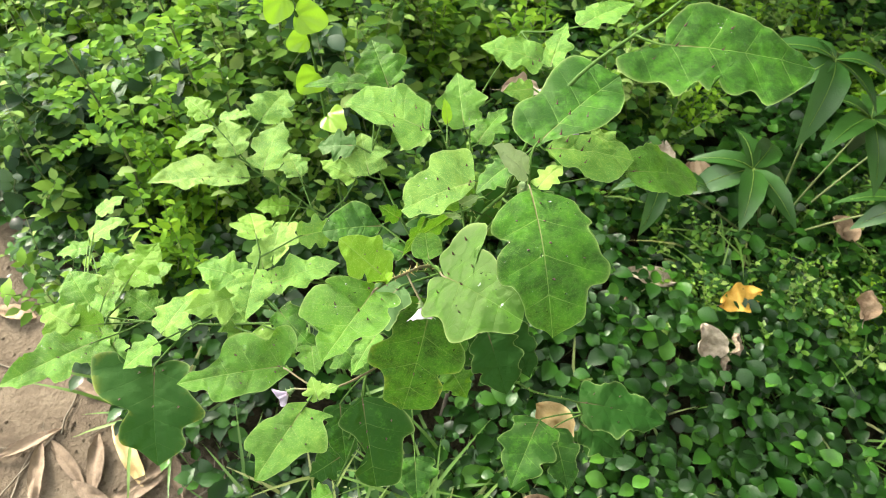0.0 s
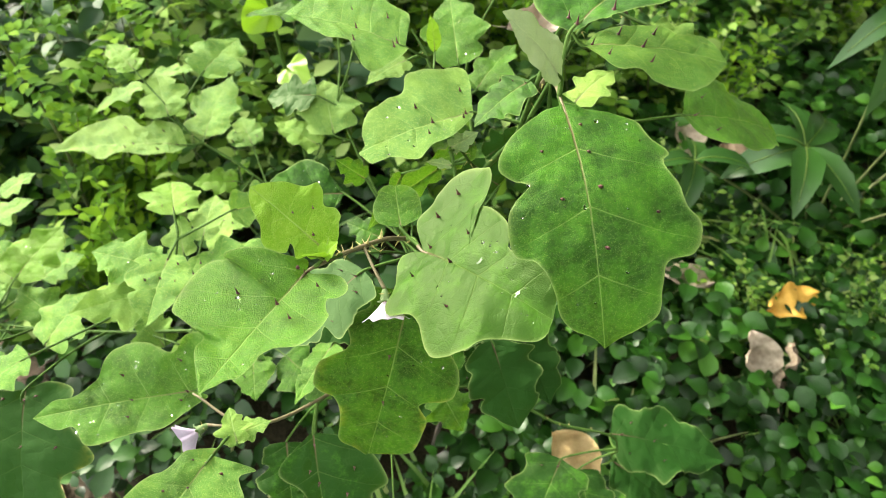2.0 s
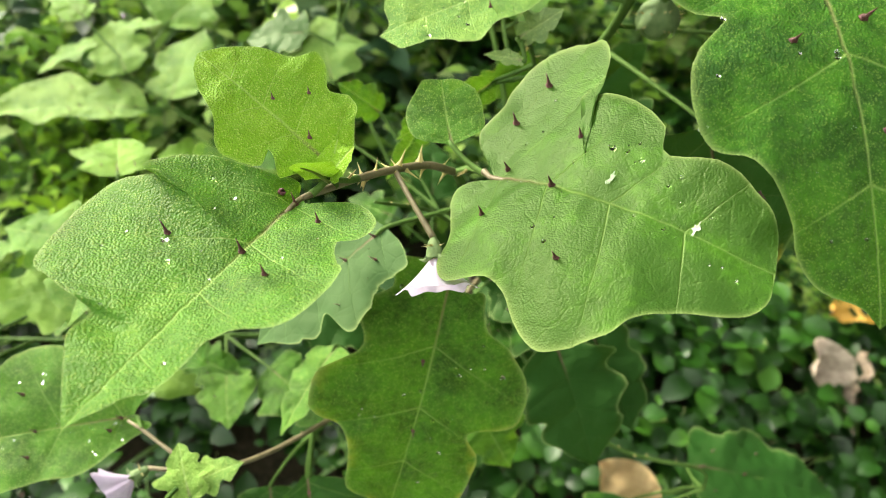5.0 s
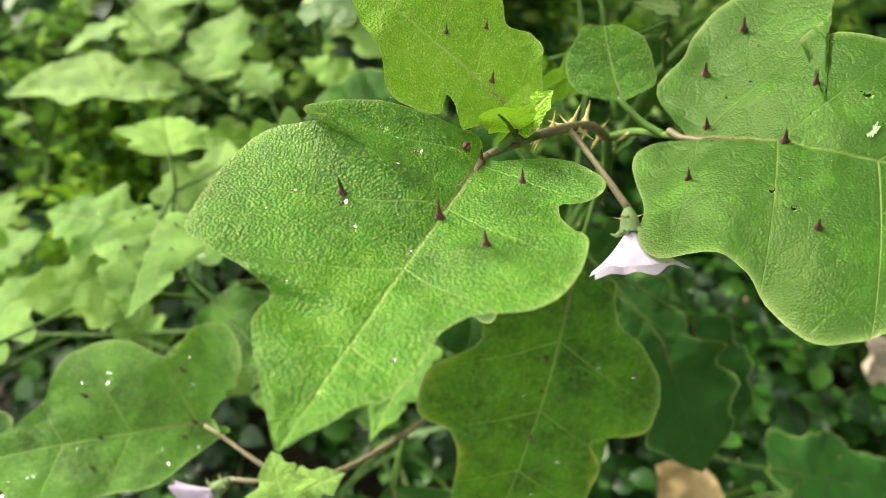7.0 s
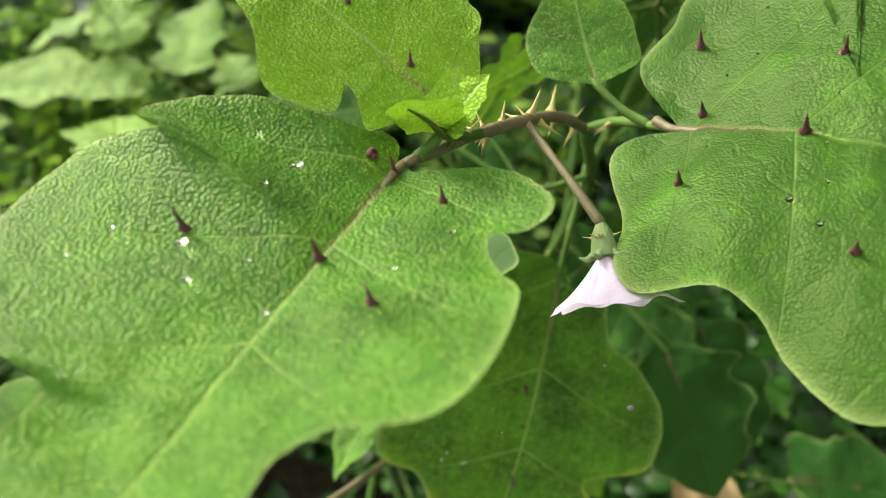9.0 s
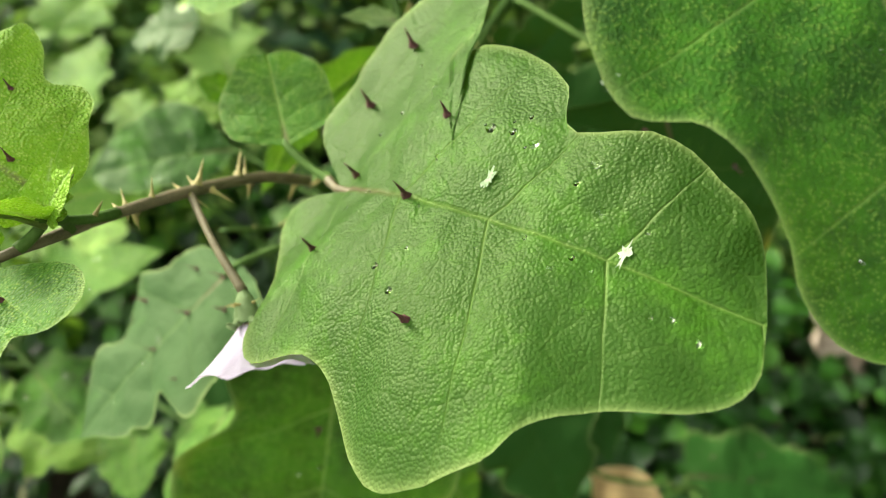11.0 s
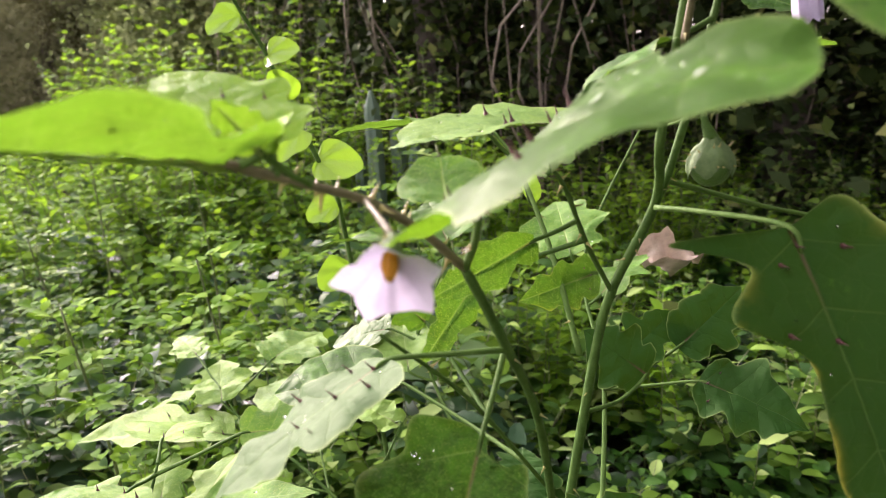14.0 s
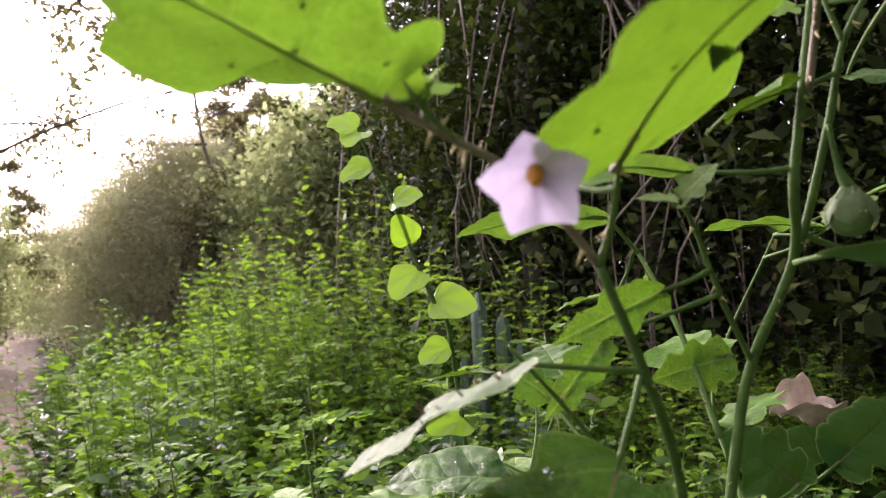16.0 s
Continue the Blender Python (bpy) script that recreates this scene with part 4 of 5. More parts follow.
leaf((-0.001, 0.575, 0.808), (-0.028, 0.580, 0.827), (0.309, -0.722, 0.619), wide=0.41, pale=0.15)
leaf((0.170, 0.635, 0.982), (0.208, 0.600, 0.962), (0.000, -0.507, 0.862), wide=0.27, pale=0.04)
leaf((0.139, 0.598, 1.013), (0.106, 0.594, 1.010), (0.000, -0.600, 0.800), wide=0.43, pale=0.4)


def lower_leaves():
    """The inner leaves, below the ones that stand out. Those past x = -0.08 get shade-dark tones."""
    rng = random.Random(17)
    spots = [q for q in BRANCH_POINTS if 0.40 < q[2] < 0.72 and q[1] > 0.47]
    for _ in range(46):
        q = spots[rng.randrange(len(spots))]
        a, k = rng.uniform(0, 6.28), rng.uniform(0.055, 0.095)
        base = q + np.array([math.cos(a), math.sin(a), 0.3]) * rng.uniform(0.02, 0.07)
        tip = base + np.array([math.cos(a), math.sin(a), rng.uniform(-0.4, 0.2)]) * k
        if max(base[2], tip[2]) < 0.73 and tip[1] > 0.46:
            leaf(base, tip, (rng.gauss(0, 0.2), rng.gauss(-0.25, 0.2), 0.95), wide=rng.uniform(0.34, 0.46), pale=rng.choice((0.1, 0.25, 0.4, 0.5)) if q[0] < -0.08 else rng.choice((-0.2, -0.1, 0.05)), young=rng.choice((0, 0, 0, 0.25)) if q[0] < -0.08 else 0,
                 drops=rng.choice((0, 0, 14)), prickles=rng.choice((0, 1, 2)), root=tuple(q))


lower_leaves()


# flowers and fruit of the shrub
def flower(at, way, r, stalk_from, shut=0.0, label="open lilac five-pointed flower with a yellow centre"):
    """A star-shaped flower whose face looks along way; shut: 0 open to 1 closed and withered."""
    at, way = np.array(at), unit(way)
    a = unit(np.cross(way, (0.12, 0.2, 0.97)))
    b = np.cross(way, a)
    verts, faces = [], []
    rings, seg = 9, 60
    for i in range(rings):
        k = i / (rings - 1)
        for j in range(seg):
            w = 2 * math.pi * j / seg
            q = abs(((2.5 * w / math.pi) % 1.0) * 2 - 1)
            star = 0.68 + 0.32 * (0.75 * q + 0.25 * q ** 4)
            rad = r * (0.08 + 0.92 * k * star) * (1 - 0.72 * shut * k)
            ridge = 0.04 * r * k * math.cos(5 * w) + 0.02 * r * k * math.cos(10 * w) + 0.03 * r * k * math.sin(7 * w + 1)
            deep = r * (1.02 * k - 0.28 * k * k * (1 - shut) + 0.8 * shut * k) + ridge
            verts.append(at - way * r * 0.25 + way * deep + rad * (math.cos(w) * a + math.sin(w) * b))
    for i in range(rings - 1):
        for j in range(seg):
            q = (j + 1) % seg
            faces.append((i * seg + j, i * seg + q, (i + 1) * seg + q, (i + 1) * seg + j))
    ob = mesh_from("flower", verts, faces, PETAL, shrub, label)
    cone = []
    if shut < 0.5:
        for j in range(5):
            w = 2 * math.pi * j / 5
            o = math.cos(w) * a + math.sin(w) * b
            root = at - way * r * 0.2
            cone.append(tube([root + o * r * 0.07, root + way * r * 0.30 + o * r * 0.085, root + way * r * 0.58 + o * r * 0.04], [r * 0.06, r * 0.075, r * 0.035], 7))
        v, f = join(cone)
        mesh_from("stamen_cone", v, f, ANTHER, ob, "orange-yellow cone of stamens")
    c = at - way * r * 0.72
    cup = [tube([c, c + way * r * 0.14, c + way * r * 0.34, c + way * r * 0.50], [r * 0.06, r * 0.14, r * 0.19, r * 0.21], 14)]
    for j in range(5):
        w = 2 * math.pi * (j + 0.5) / 5
        o = math.cos(w) * a + math.sin(w) * b
        k = c + way * r * 0.46
        cup.append(tube([k + o * r * 0.15, k + o * r * 0.26 + way * r * 0.06, k + o * r * 0.38 + way * r * 0.02], [r * 0.075, r * 0.05, r * 0.01], 7))
    v, f = join(cup)
    cal = mesh_from("calyx", v, f, CALYX, ob, "green felted calyx with five teeth")
    rng = random.Random(int(at[0] * 1000))
    for j in range(7):
        w = rng.uniform(0, 6.28)
        o = math.cos(w) * a + math.sin(w) * b
        prickle(at - way * r * 0.5 + o * r * 0.16, o - 0.2 * way, r * 0.16, cal, PRICKLE_PALE)
    s = np.array(stalk_from)
    end = at - way * r * 0.70
    v, f = tube([s, (s + end) / 2 + np.array([0, -0.002, 0.0015]), end], [0.0011, 0.0010, 0.0013], 8)
    mesh_from("flower_stalk", v, f, TWIG, ob)
    return ob


flower((0.0258, 0.378, 0.9055), (0.10, -0.84, -0.48), 0.0158, (0.0096, 0.418, 0.9146))
flower((-0.129, 0.367, 0.722), (-0.70, -0.50, -0.15), 0.0185, (-0.090, 0.375, 0.727), label="small white-lilac flower facing outward")
flower((0.186, 0.566, 0.986), (0.15, -0.1, -1.0), 0.0170, (0.176, 0.565, 1.006), 0.85, "withered lilac flower hanging shut")


def berry(at, r, stalk_from):
    at = np.array(at)
    seg, rings = 20, 12
    verts, faces = [], []
    for i in range(rings + 1):
        th = math.pi * i / rings
        for j in range(seg):
            w = 2 * math.pi * j / seg
            k = 1 + 0.03 * math.cos(5 * w) * math.sin(th)
            verts.append(at + r * np.array([k * math.sin(th) * math.cos(w), k * math.sin(th) * math.sin(w), 1.05 * math.cos(th)]))
    for i in range(rings):
        for j in range(seg):
            q = (j + 1) % seg
            faces.append((i * seg + j, (i + 1) * seg + j, (i + 1) * seg + q, i * seg + q))
    ob = mesh_from("berry", verts, faces, FRUIT, shrub, "unripe green berry hanging in its prickly calyx")
    # five broad felted lobes clasp the berry, their tips curling away
    verts, faces, n, m = [], [], 40, 10
    for i in range(m + 1):
        for j in range(n):
            w = 2 * math.pi * j / n
            point = 1 - abs(((5 * w / (2 * math.pi)) % 1.0) * 2 - 1)
            end = 1.45 + 0.65 * point ** 0.8 + 0.12 * math.sin(2 * w + 1)
            k = i / m
            th = 0.16 + (end - 0.16) * k
            d = r * (1.07 + 0.05 * math.cos(5 * w) + 0.16 * point * k ** 5 + 0.03 * math.sin(17 * w + 5 * k))
            d += r * 0.34 * max(0.0, 1 - k * 4) ** 1.5
            verts.append(at + d * np.array([math.sin(th) * math.cos(w), math.sin(th) * math.sin(w), math.cos(th)]))
    for i in range(m):
        for j in range(n):
            q = (j + 1) % n
            faces.append((i * n + j, (i + 1) * n + j, (i + 1) * n + q, i * n + q))
    cal = mesh_from("calyx", verts, faces, CALYX, ob, "prickly green calyx")
    rng = random.Random(5)
    for _ in range(16):
        w, h = rng.uniform(0, 6.28), rng.uniform(-0.1, 0.9)
        o = np.array([math.cos(w) * math.sqrt(1 - h * h * 0.8), math.sin(w) * math.sqrt(1 - h * h * 0.8), h])
        prickle(at + o * r * 1.12, o, r * 0.32, cal, PRICKLE_PALE)
    v, f = tube([stalk_from, (np.array(stalk_from) + at) / 2 + np.array([-0.0005, 0, 0.001]), at + np.array([0, 0, r * 1.2])], [0.0013, 0.0017, 0.0036], 8)
    mesh_from("berry_stalk", v, f, STEM, ob)


berry((0.1465, 0.554, 0.8985), 0.0102, (0.1405, 0.5575, 0.942))


# ==== the carpet of round leaves
def sprigs(rng, spots, leaf_len, pairs, rise, rows=3):
    """Creeping sprigs with leaves in pairs."""
    base, way, up, size = [], [], [], []
    for x, y, z in spots:
        a = rng.uniform(0, 6.28)
        d = np.array([math.cos(a), math.sin(a), rise])
        for k in range(pairs):
            c = np.array([x, y, z]) + d * 0.026 * k * rng.uniform(0.7, 1.2)
            t = a + k * 1.57 + rng.uniform(-0.4, 0.4)
            for s in (0, math.pi):
                w = np.array([math.cos(t + s), math.sin(t + s), rng.uniform(-0.15, 0.45)])
                base.append(c), way.append(w)
                up.append((rng.gauss(0, 0.28), rng.gauss(-0.12, 0.28), 1.0))
                size.append(leaf_len * rng.choice((0.45, 0.6, 0.75, 0.9, 1.05, 1.3)) * rng.uniform(0.85, 1.1))
    size = np.array(size)
    return small_leaves(base, way, up, size, size * 0.38, 0.35, 0.28, rows)


def build_carpet():
    rng = random.Random(11)
    near, far = [], []
    for _ in range(10800):
        x, y = rng.uniform(-1.55, 2.2), rng.uniform(-0.15, 2.3)
        if x + y < 0.08 + 0.10 * noise.noise(Vector((x * 4, y * 4, 0))):
            continue
        if x < 0.2 and rng.random() < 0.35:
            continue
        lump = 0.5 + 0.5 * noise.noise(Vector((x * 3.2, y * 3.2, 7)))
        gap = noise.noise(Vector((x * 9, y * 9, 4)))
        if gap < -0.26 + 0.08 * rng.random():
            continue
        top = 0.035 + 0.13 * lump
        (near if (x > 0.15 and y < 1.5) else far).append((x, y, land(x, y) + top * rng.uniform(0.35, 1.0)))
    wide = []
    while len(wide) < 8500:
        x, y = (rng.uniform(-5.6, 5.6), rng.uniform(-5.6, 5.6)) if rng.random() < 0.7 else (rng.gauss(1.8, 1.0), rng.gauss(0.2, 1.2))
        if (x + y > 0.2 or x + y < -1.2) and not (-1.55 < x < 2.2 and -0.15 < y < 2.3):
            wide.append((x, y, land(x, y) + rng.uniform(0.02, 0.10)))
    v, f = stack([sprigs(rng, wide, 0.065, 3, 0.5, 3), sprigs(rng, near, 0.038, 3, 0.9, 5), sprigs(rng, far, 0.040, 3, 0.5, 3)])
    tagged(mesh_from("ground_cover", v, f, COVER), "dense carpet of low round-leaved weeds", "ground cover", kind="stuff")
    stalks = []
    for x, y, z in near[::3]:
        stalks.append(tube([(x + rng.gauss(0, 0.03), y + rng.gauss(0, 0.03), land(x, y)), (x, y, z + 0.02)], [0.0013, 0.0009], 5, 4))
    v, f = join(stalks)
    tagged(mesh_from("ground_cover_undergrowth", v, f, WEEDSTEM), "thin green stalks under the carpet of weeds", "stalk", kind="stuff")


build_carpet()


# ==== weeds: one of each kind is built, then copied
def weed(name, seed, height, spread, stems, leaf_len, wide, mat, label, per_stem=26, rows=3, droop=0.35, up_bias=0.6, lean=0.5):
    rng = random.Random(seed)
    ob = empty(name, (0, 0, 0), label, "weed", name + " patch")
    base, way, up, size, stalks = [], [], [], [], []
    for _ in range(stems):
        a, r = rng.uniform(0, 6.28), spread * math.sqrt(rng.random())
        h = height * rng.uniform(0.55, 1.05) * (1 - 0.35 * (r / spread) ** 2)
        o = np.array([math.cos(a), math.sin(a), 0])
        side = np.array([rng.gauss(0, 0.06), rng.gauss(0, 0.06), 0])
        pts = [o * r * 0.35, o * r * 0.6 + (0, 0, h * 0.45) + side, o * r * (0.8 + lean * 0.4) + (0, 0, h)]
        stalks.append(tube(pts, [0.0030 * height + 0.001, 0.0018 * height + 0.0008, 0.0008], 5, 7))
        c = spline(pts, per_stem + 4)
        for k in range(4, per_stem + 4):
            f = k / (per_stem + 3)
            if rng.random() > 0.45 + f:
                continue
            for s in (0, 1):
                t = k * 2.4 + s * math.pi + rng.uniform(-1.1, 1.1)
                base.append(c[k])
                way.append((math.cos(t), math.sin(t), rng.uniform(-0.1, up_bias)))
                up.append((rng.gauss(0, 0.45), rng.gauss(0, 0.45), 1.0))
                size.append(leaf_len * rng.uniform(0.4, 1.25) * (1.1 - 0.45 * f))
    size = np.array(size)
    v, f = small_leaves(base, way, up, size, size * wide, droop, 0.2, rows)
    tagged(mesh_from("foliage", v, f, mat, ob), kind="stuff")
    v, f = join(stalks)
    tagged(mesh_from("stalk_mass", v, f, WEEDSTEM, ob), kind="stuff")
    return ob


def turned(x, y, a, k, z=None):
    return Matrix.Translation((x, y, (land(x, y) if z is None else z) - 0.01)) @ Matrix.Rotation(a, 4, "Z") @ Matrix.Scale(k, 4)


def put(ob, x, y, a, k):
    c = copy_thing(ob, Matrix.Identity(4))
    c.matrix_basis = turned(x, y, a, k)
    return c


KINDS = [
    weed("oval_leaved_weed", 21, 0.50, 0.24, 17, 0.076, 0.29, SHRUB, "bushy weed with small dull green oval leaves", 11),
    weed("oval_leaved_weed", 22, 0.56, 0.28, 19, 0.066, 0.30, SHRUB, "spreading weed with small grey-green oval leaves", 12),
    weed("fresh_weed", 23, 0.66, 0.17, 10, 0.062, 0.25, FRESH, "upright bright green weed with pointed leaves", 20, 3, 0.4, 0.8),
    weed("fresh_weed", 24, 0.50, 0.20, 13, 0.050, 0.34, FRESH, "bright green weed with broad pointed leaves", 17, 3, 0.3, 0.7),
    weed("leafy_bush", 25, 1.15, 0.55, 46, 0.060, 0.30, FRESH, "dense bright green bush beside the path", 26, 3, 0.35, 0.7),
    weed("broad_leaved_weed", 26, 0.56, 0.13, 5, 0.105, 0.27, GLOSSY, "sparse weed with larger dull blue-green leaves", 9, 5, 0.35, 0.55),
    weed("leafy_bush", 28, 1.10, 0.50, 30, 0.075, 0.20, FRESH, "loose green bush with narrow leaves", 18, 3, 0.5, 0.5),
]


def scatter_weeds():
    rng = random.Random(31)
    for ring, count in ((1.1, 22), (1.5, 26), (2.0, 32), (2.6, 36), (3.3, 36), (4.2, 36), (5.4, 34), (7.0, 30), (9.0, 26)):
        for i in range(count):
            a = radians(-62 + 118 * (i + rng.random()) / count)
            d = ring * rng.uniform(0.88, 1.14)
            x, y = 0.05 - d * math.sin(a), 0.15 + d * math.cos(a)
            if x + y < (0.22 if d < 2 else 0.12) or (x > 0.25 and y < 1.42) or (-0.20 < x < 0.3 and y < 1.02):
                continue
            kind = KINDS[rng.choice((0, 0, 1, 1, 2) if d < 1.7 else (0, 1, 2, 3, 3))]
            k = rng.uniform(0.85, 1.15) * (0.72 if d < 1.3 else 0.95 if d < 2.4 else 1.15 if d < 3.6 else 1.35)
            if x > 0.2:
                k *= 0.8
            put(kind, x, y, rng.uniform(0, 6.28), k)
    # low fresh weeds in the carpet
    for _ in range(18):
        x, y = rng.uniform(0.55, 1.35), rng.uniform(0.80, 1.30)
        if min(math.hypot(x - 0.80, y - 0.905), math.hypot(x - 0.70, y - 0.77), math.hypot(x - 0.6, y - 0.97)) > 0.09:
            put(KINDS[rng.choice((0, 1, 3))], x, y, rng.uniform(0, 6.28), rng.uniform(0.34, 0.48))
    # the bank across the path
    for i in range(60):
        t, s = rng.uniform(1.8, 12), rng.uniform(-2.6, -1.25)
        put(KINDS[rng.choice((1, 2, 3))], s / 2 - t / 1.414, s / 2 + t / 1.414, rng.uniform(0, 6.28), rng.uniform(0.6, 1.0))
    # taller bright growth where the path bends away
    for x, y, k in ((-1.55, 2.95, 0.95), (-2.05, 3.75, 1.05), (-1.05, 3.25, 1.15), (-2.75, 4.7, 1.15), (-0.55, 3.1, 0.85), (-1.6, 3.9, 1.35), (-3.6, 5.9, 1.1), (0.1, 3.0, 0.6), (0.6, 2.9, 0.6)):
        put(KINDS[4 if int(k * 100) % 2 else 6], x, y, x * 7, k)
    for _ in range(26):
        a, d = radians(rng.uniform(2, 44)), rng.uniform(1.25, 2.7)
        x, y = 0.05 - d * math.sin(a), 0.15 + d * math.cos(a)
        if x + y > 0.3:
            put(KINDS[5], x, y, rng.uniform(0, 6.28), rng.uniform(0.75, 1.05))
    for ob, (x, y) in zip(KINDS, ((-0.62, 1.30), (-0.25, 1.45), (-1.5, 2.4), (0.9, 2.2), (-2.3, 4.3), (-0.85, 1.45), (-1.9, 3.2))):
        ob.matrix_basis = turned(x, y, 0.7, 0.85)


scatter_weeds()


# ==== single plants near the shrub
def lance_plant():
    """A young shrub with whorls of long pointed leaves."""
    ob = empty("lance_leaved_sapling", (0.98, 1.18, land(0.98, 1.18)), "young sapling with whorls of long glossy dark green leaves", "sapling")
    rng = random.Random(41)
    nodes = [((0.818, 1.152, 0.33), 0.17, 7), ((0.90, 1.22, 0.60), 0.17, 7), ((1.06, 1.21, 0.45), 0.15, 7), ((0.60, 1.13, 0.30), 0.13, 4), ((1.15, 1.05, 0.34), 0.15, 7), ((1.30, 1.3, 0.5), 0.17, 8)]
    for (x, y, z), size, count in nodes:
        v, f = tube([ob.location, ((ob.location.x + x) / 2, (ob.location.y + y) / 2, z * 0.55), (x, y, z)], [0.0034, 0.0026, 0.0018], 7)
        mesh_from("branch", v, f, WEEDSTEM, ob)
        for i in range(count):
            a = 6.28 * i / count + rng.uniform(-0.3, 0.3)
            k = size * rng.uniform(0.75, 1.1)
            v, f = small_leaves([(x, y, z)], [(math.cos(a), math.sin(a), rng.uniform(-0.3, 0.45))], [(rng.gauss(0, 0.2), rng.gauss(0, 0.2), 1)], k, k * rng.uniform(0.14, 0.21), rng.uniform(0.5, 0.95), 0.3, 5)
            blade = mesh_from("leaf", v, f, LANCE, ob)
            v, f = tube([v[j] + np.array([0, 0, 0.0008]) for j in (0, 2, 5, 8, 11)], [0.0014, 0.0011, 0.0009, 0.0007, 0.0004], 5, 10)
            mesh_from("midrib", v, f, RIB, blade)


lance_plant()


def heart_leaf(base, way, up, k, parent):
    """A rounded heart-shaped leaf."""
    base, way = np.array(base), unit(way)
    side = unit(np.cross(way, up))
    up = np.cross(side, way)
    verts, faces, n = [base + up * 0.0], [], 28
    for ring in (0.5, 1.0):
        for j in range(n):
            w = 2 * math.pi * j / n
            r = k * 0.5 * (1 + 0.10 * math.cos(3 * w)) * ring
            x, y = math.sin(w) * r * 1.02, 0.42 * k * ring + math.cos(w) * r
            z = 0.16 * abs(x) - 1.2 * y * y / k * 0.25 + 0.035 * k * math.sin(5 * w) * ring
            verts.append(base + side * x + way * y + up * z)
    for j in range(n):
        q = (j + 1) % n
        faces += [(0, 1 + j, 1 + q), (1 + j, 1 + n + j, 1 + n + q, 1 + q)]
    return mesh_from("leaf", verts, faces, VINE, parent)


def climbing_shoot():
    at = (-0.12, 0.99, land(-0.12, 0.99))
    ob = empty("climbing_shoot", at, "slender upright shoot with rounded lime-green leaves", "vine")
    pts = [at, (-0.13, 0.97, 0.40), (-0.158, 0.947, 0.795), (-0.169, 0.927, 0.847), (-0.190, 0.921, 0.903), (-0.209, 0.910, 0.965), (-0.228, 0.895, 1.014), (-0.235, 0.888, 1.04)]
    v, f = tube(pts, [0.0034, 0.0030, 0.0026, 0.0026, 0.0024, 0.0022, 0.0016, 0.0010], 7)
    mesh_from("stem", v, f, STEM, ob)
    for base, way, k in (((-0.235, 0.888, 1.04), (-0.8, -0.3, 0.35), 0.034), ((-0.232, 0.890, 1.035), (-0.1, -0.7, -0.25), 0.034), ((-0.226, 0.898, 1.000), (-0.85, -0.4, -0.2), 0.036),
                         ((-0.207, 0.910, 0.960), (0.85, -0.3, 0.25), 0.036), ((-0.192, 0.918, 0.915), (-0.15, -0.3, 0.6), 0.034), ((-0.185, 0.922, 0.885), (-0.45, -0.75, -0.45), 0.044),
                         ((-0.172, 0.927, 0.850), (0.9, -0.2, 0.0), 0.050), ((-0.160, 0.940, 0.80), (-0.8, -0.4, -0.2), 0.036), ((-0.15, 0.95, 0.72), (-0.4, -0.8, 0.1), 0.05), ((-0.14, 0.96, 0.62), (0.5, -0.8, 0.2), 0.05)):
        up = (0.1, -0.75, 0.65) if k > 0.03 else (0, -0.2, 1)
        heart_leaf(base, way, up, k * 1.0, ob)


climbing_shoot()


def tall_weed(x, y, h, seed, mat, size):
    rng = random.Random(seed)
    z0 = land(x, y)
    ob = empty("tall_weed", (x, y, z0), "single upright weed with a tuft of pinnate pale green leaves", "weed", "tall weeds")
    top = np.array([x + rng.uniform(-0.05, 0.05), y + rng.uniform(-0.05, 0.05), z0 + h])
    v, f = tube([(x, y, z0), ((x + top[0]) / 2 + 0.02, y, z0 + h * 0.5), top], [0.0035, 0.003, 0.0016], 7)
    mesh_from("stem", v, f, WEEDSTEM, ob)
    for i in range(9):
        a = i * 2.4 + rng.uniform(-0.3, 0.3)
        root = np.array([x, y, z0]) + (top - np.array([x, y, z0])) * (1 - 0.05 * i)
        d = np.array([math.cos(a), math.sin(a), rng.uniform(0.1, 0.5)])
        n = 7
        c = [root + d * size * 2.2 * k / n - np.array([0, 0, 0.6 * size * (k / n) ** 2]) for k in range(1, n + 1)]
        base, way, up = [], [], []
        for k, p in enumerate(c):
            for s in (-1, 1):
                base.append(p), way.append(d * rng.uniform(0.3, 1.0) + s * np.array([-d[1], d[0], rng.uniform(-0.3, 0.4)])), up.append((rng.gauss(0, 0.15), rng.gauss(0, 0.15), 1))
        base.append(c[-1]), way.append(d), up.append((0, 0, 1))
        v, f = small_leaves(base, way, up, size * 0.62, size * 0.20, 0.3, 0.15)
        tagged(mesh_from("foliage", v, f, mat, ob), kind="stuff")


for i, (x, y, h) in enumerate(((-0.64, 1.12, 0.62), (-0.50, 1.30, 0.62), (-1.05, 1.55, 0.60), (-0.36, 1.55, 0.66), (-0.82, 1.85, 0.70), (-0.15, 1.85, 0.72), (-1.25, 2.05, 0.72), (-0.55, 2.25, 0.85), (-0.95, 1.22, 0.50))):
    tall_weed(x, y, h, 50 + i, (FRESH, FRESH, SHRUB)[i % 3], (0.044, 0.052, 0.038, 0.048)[i % 4])


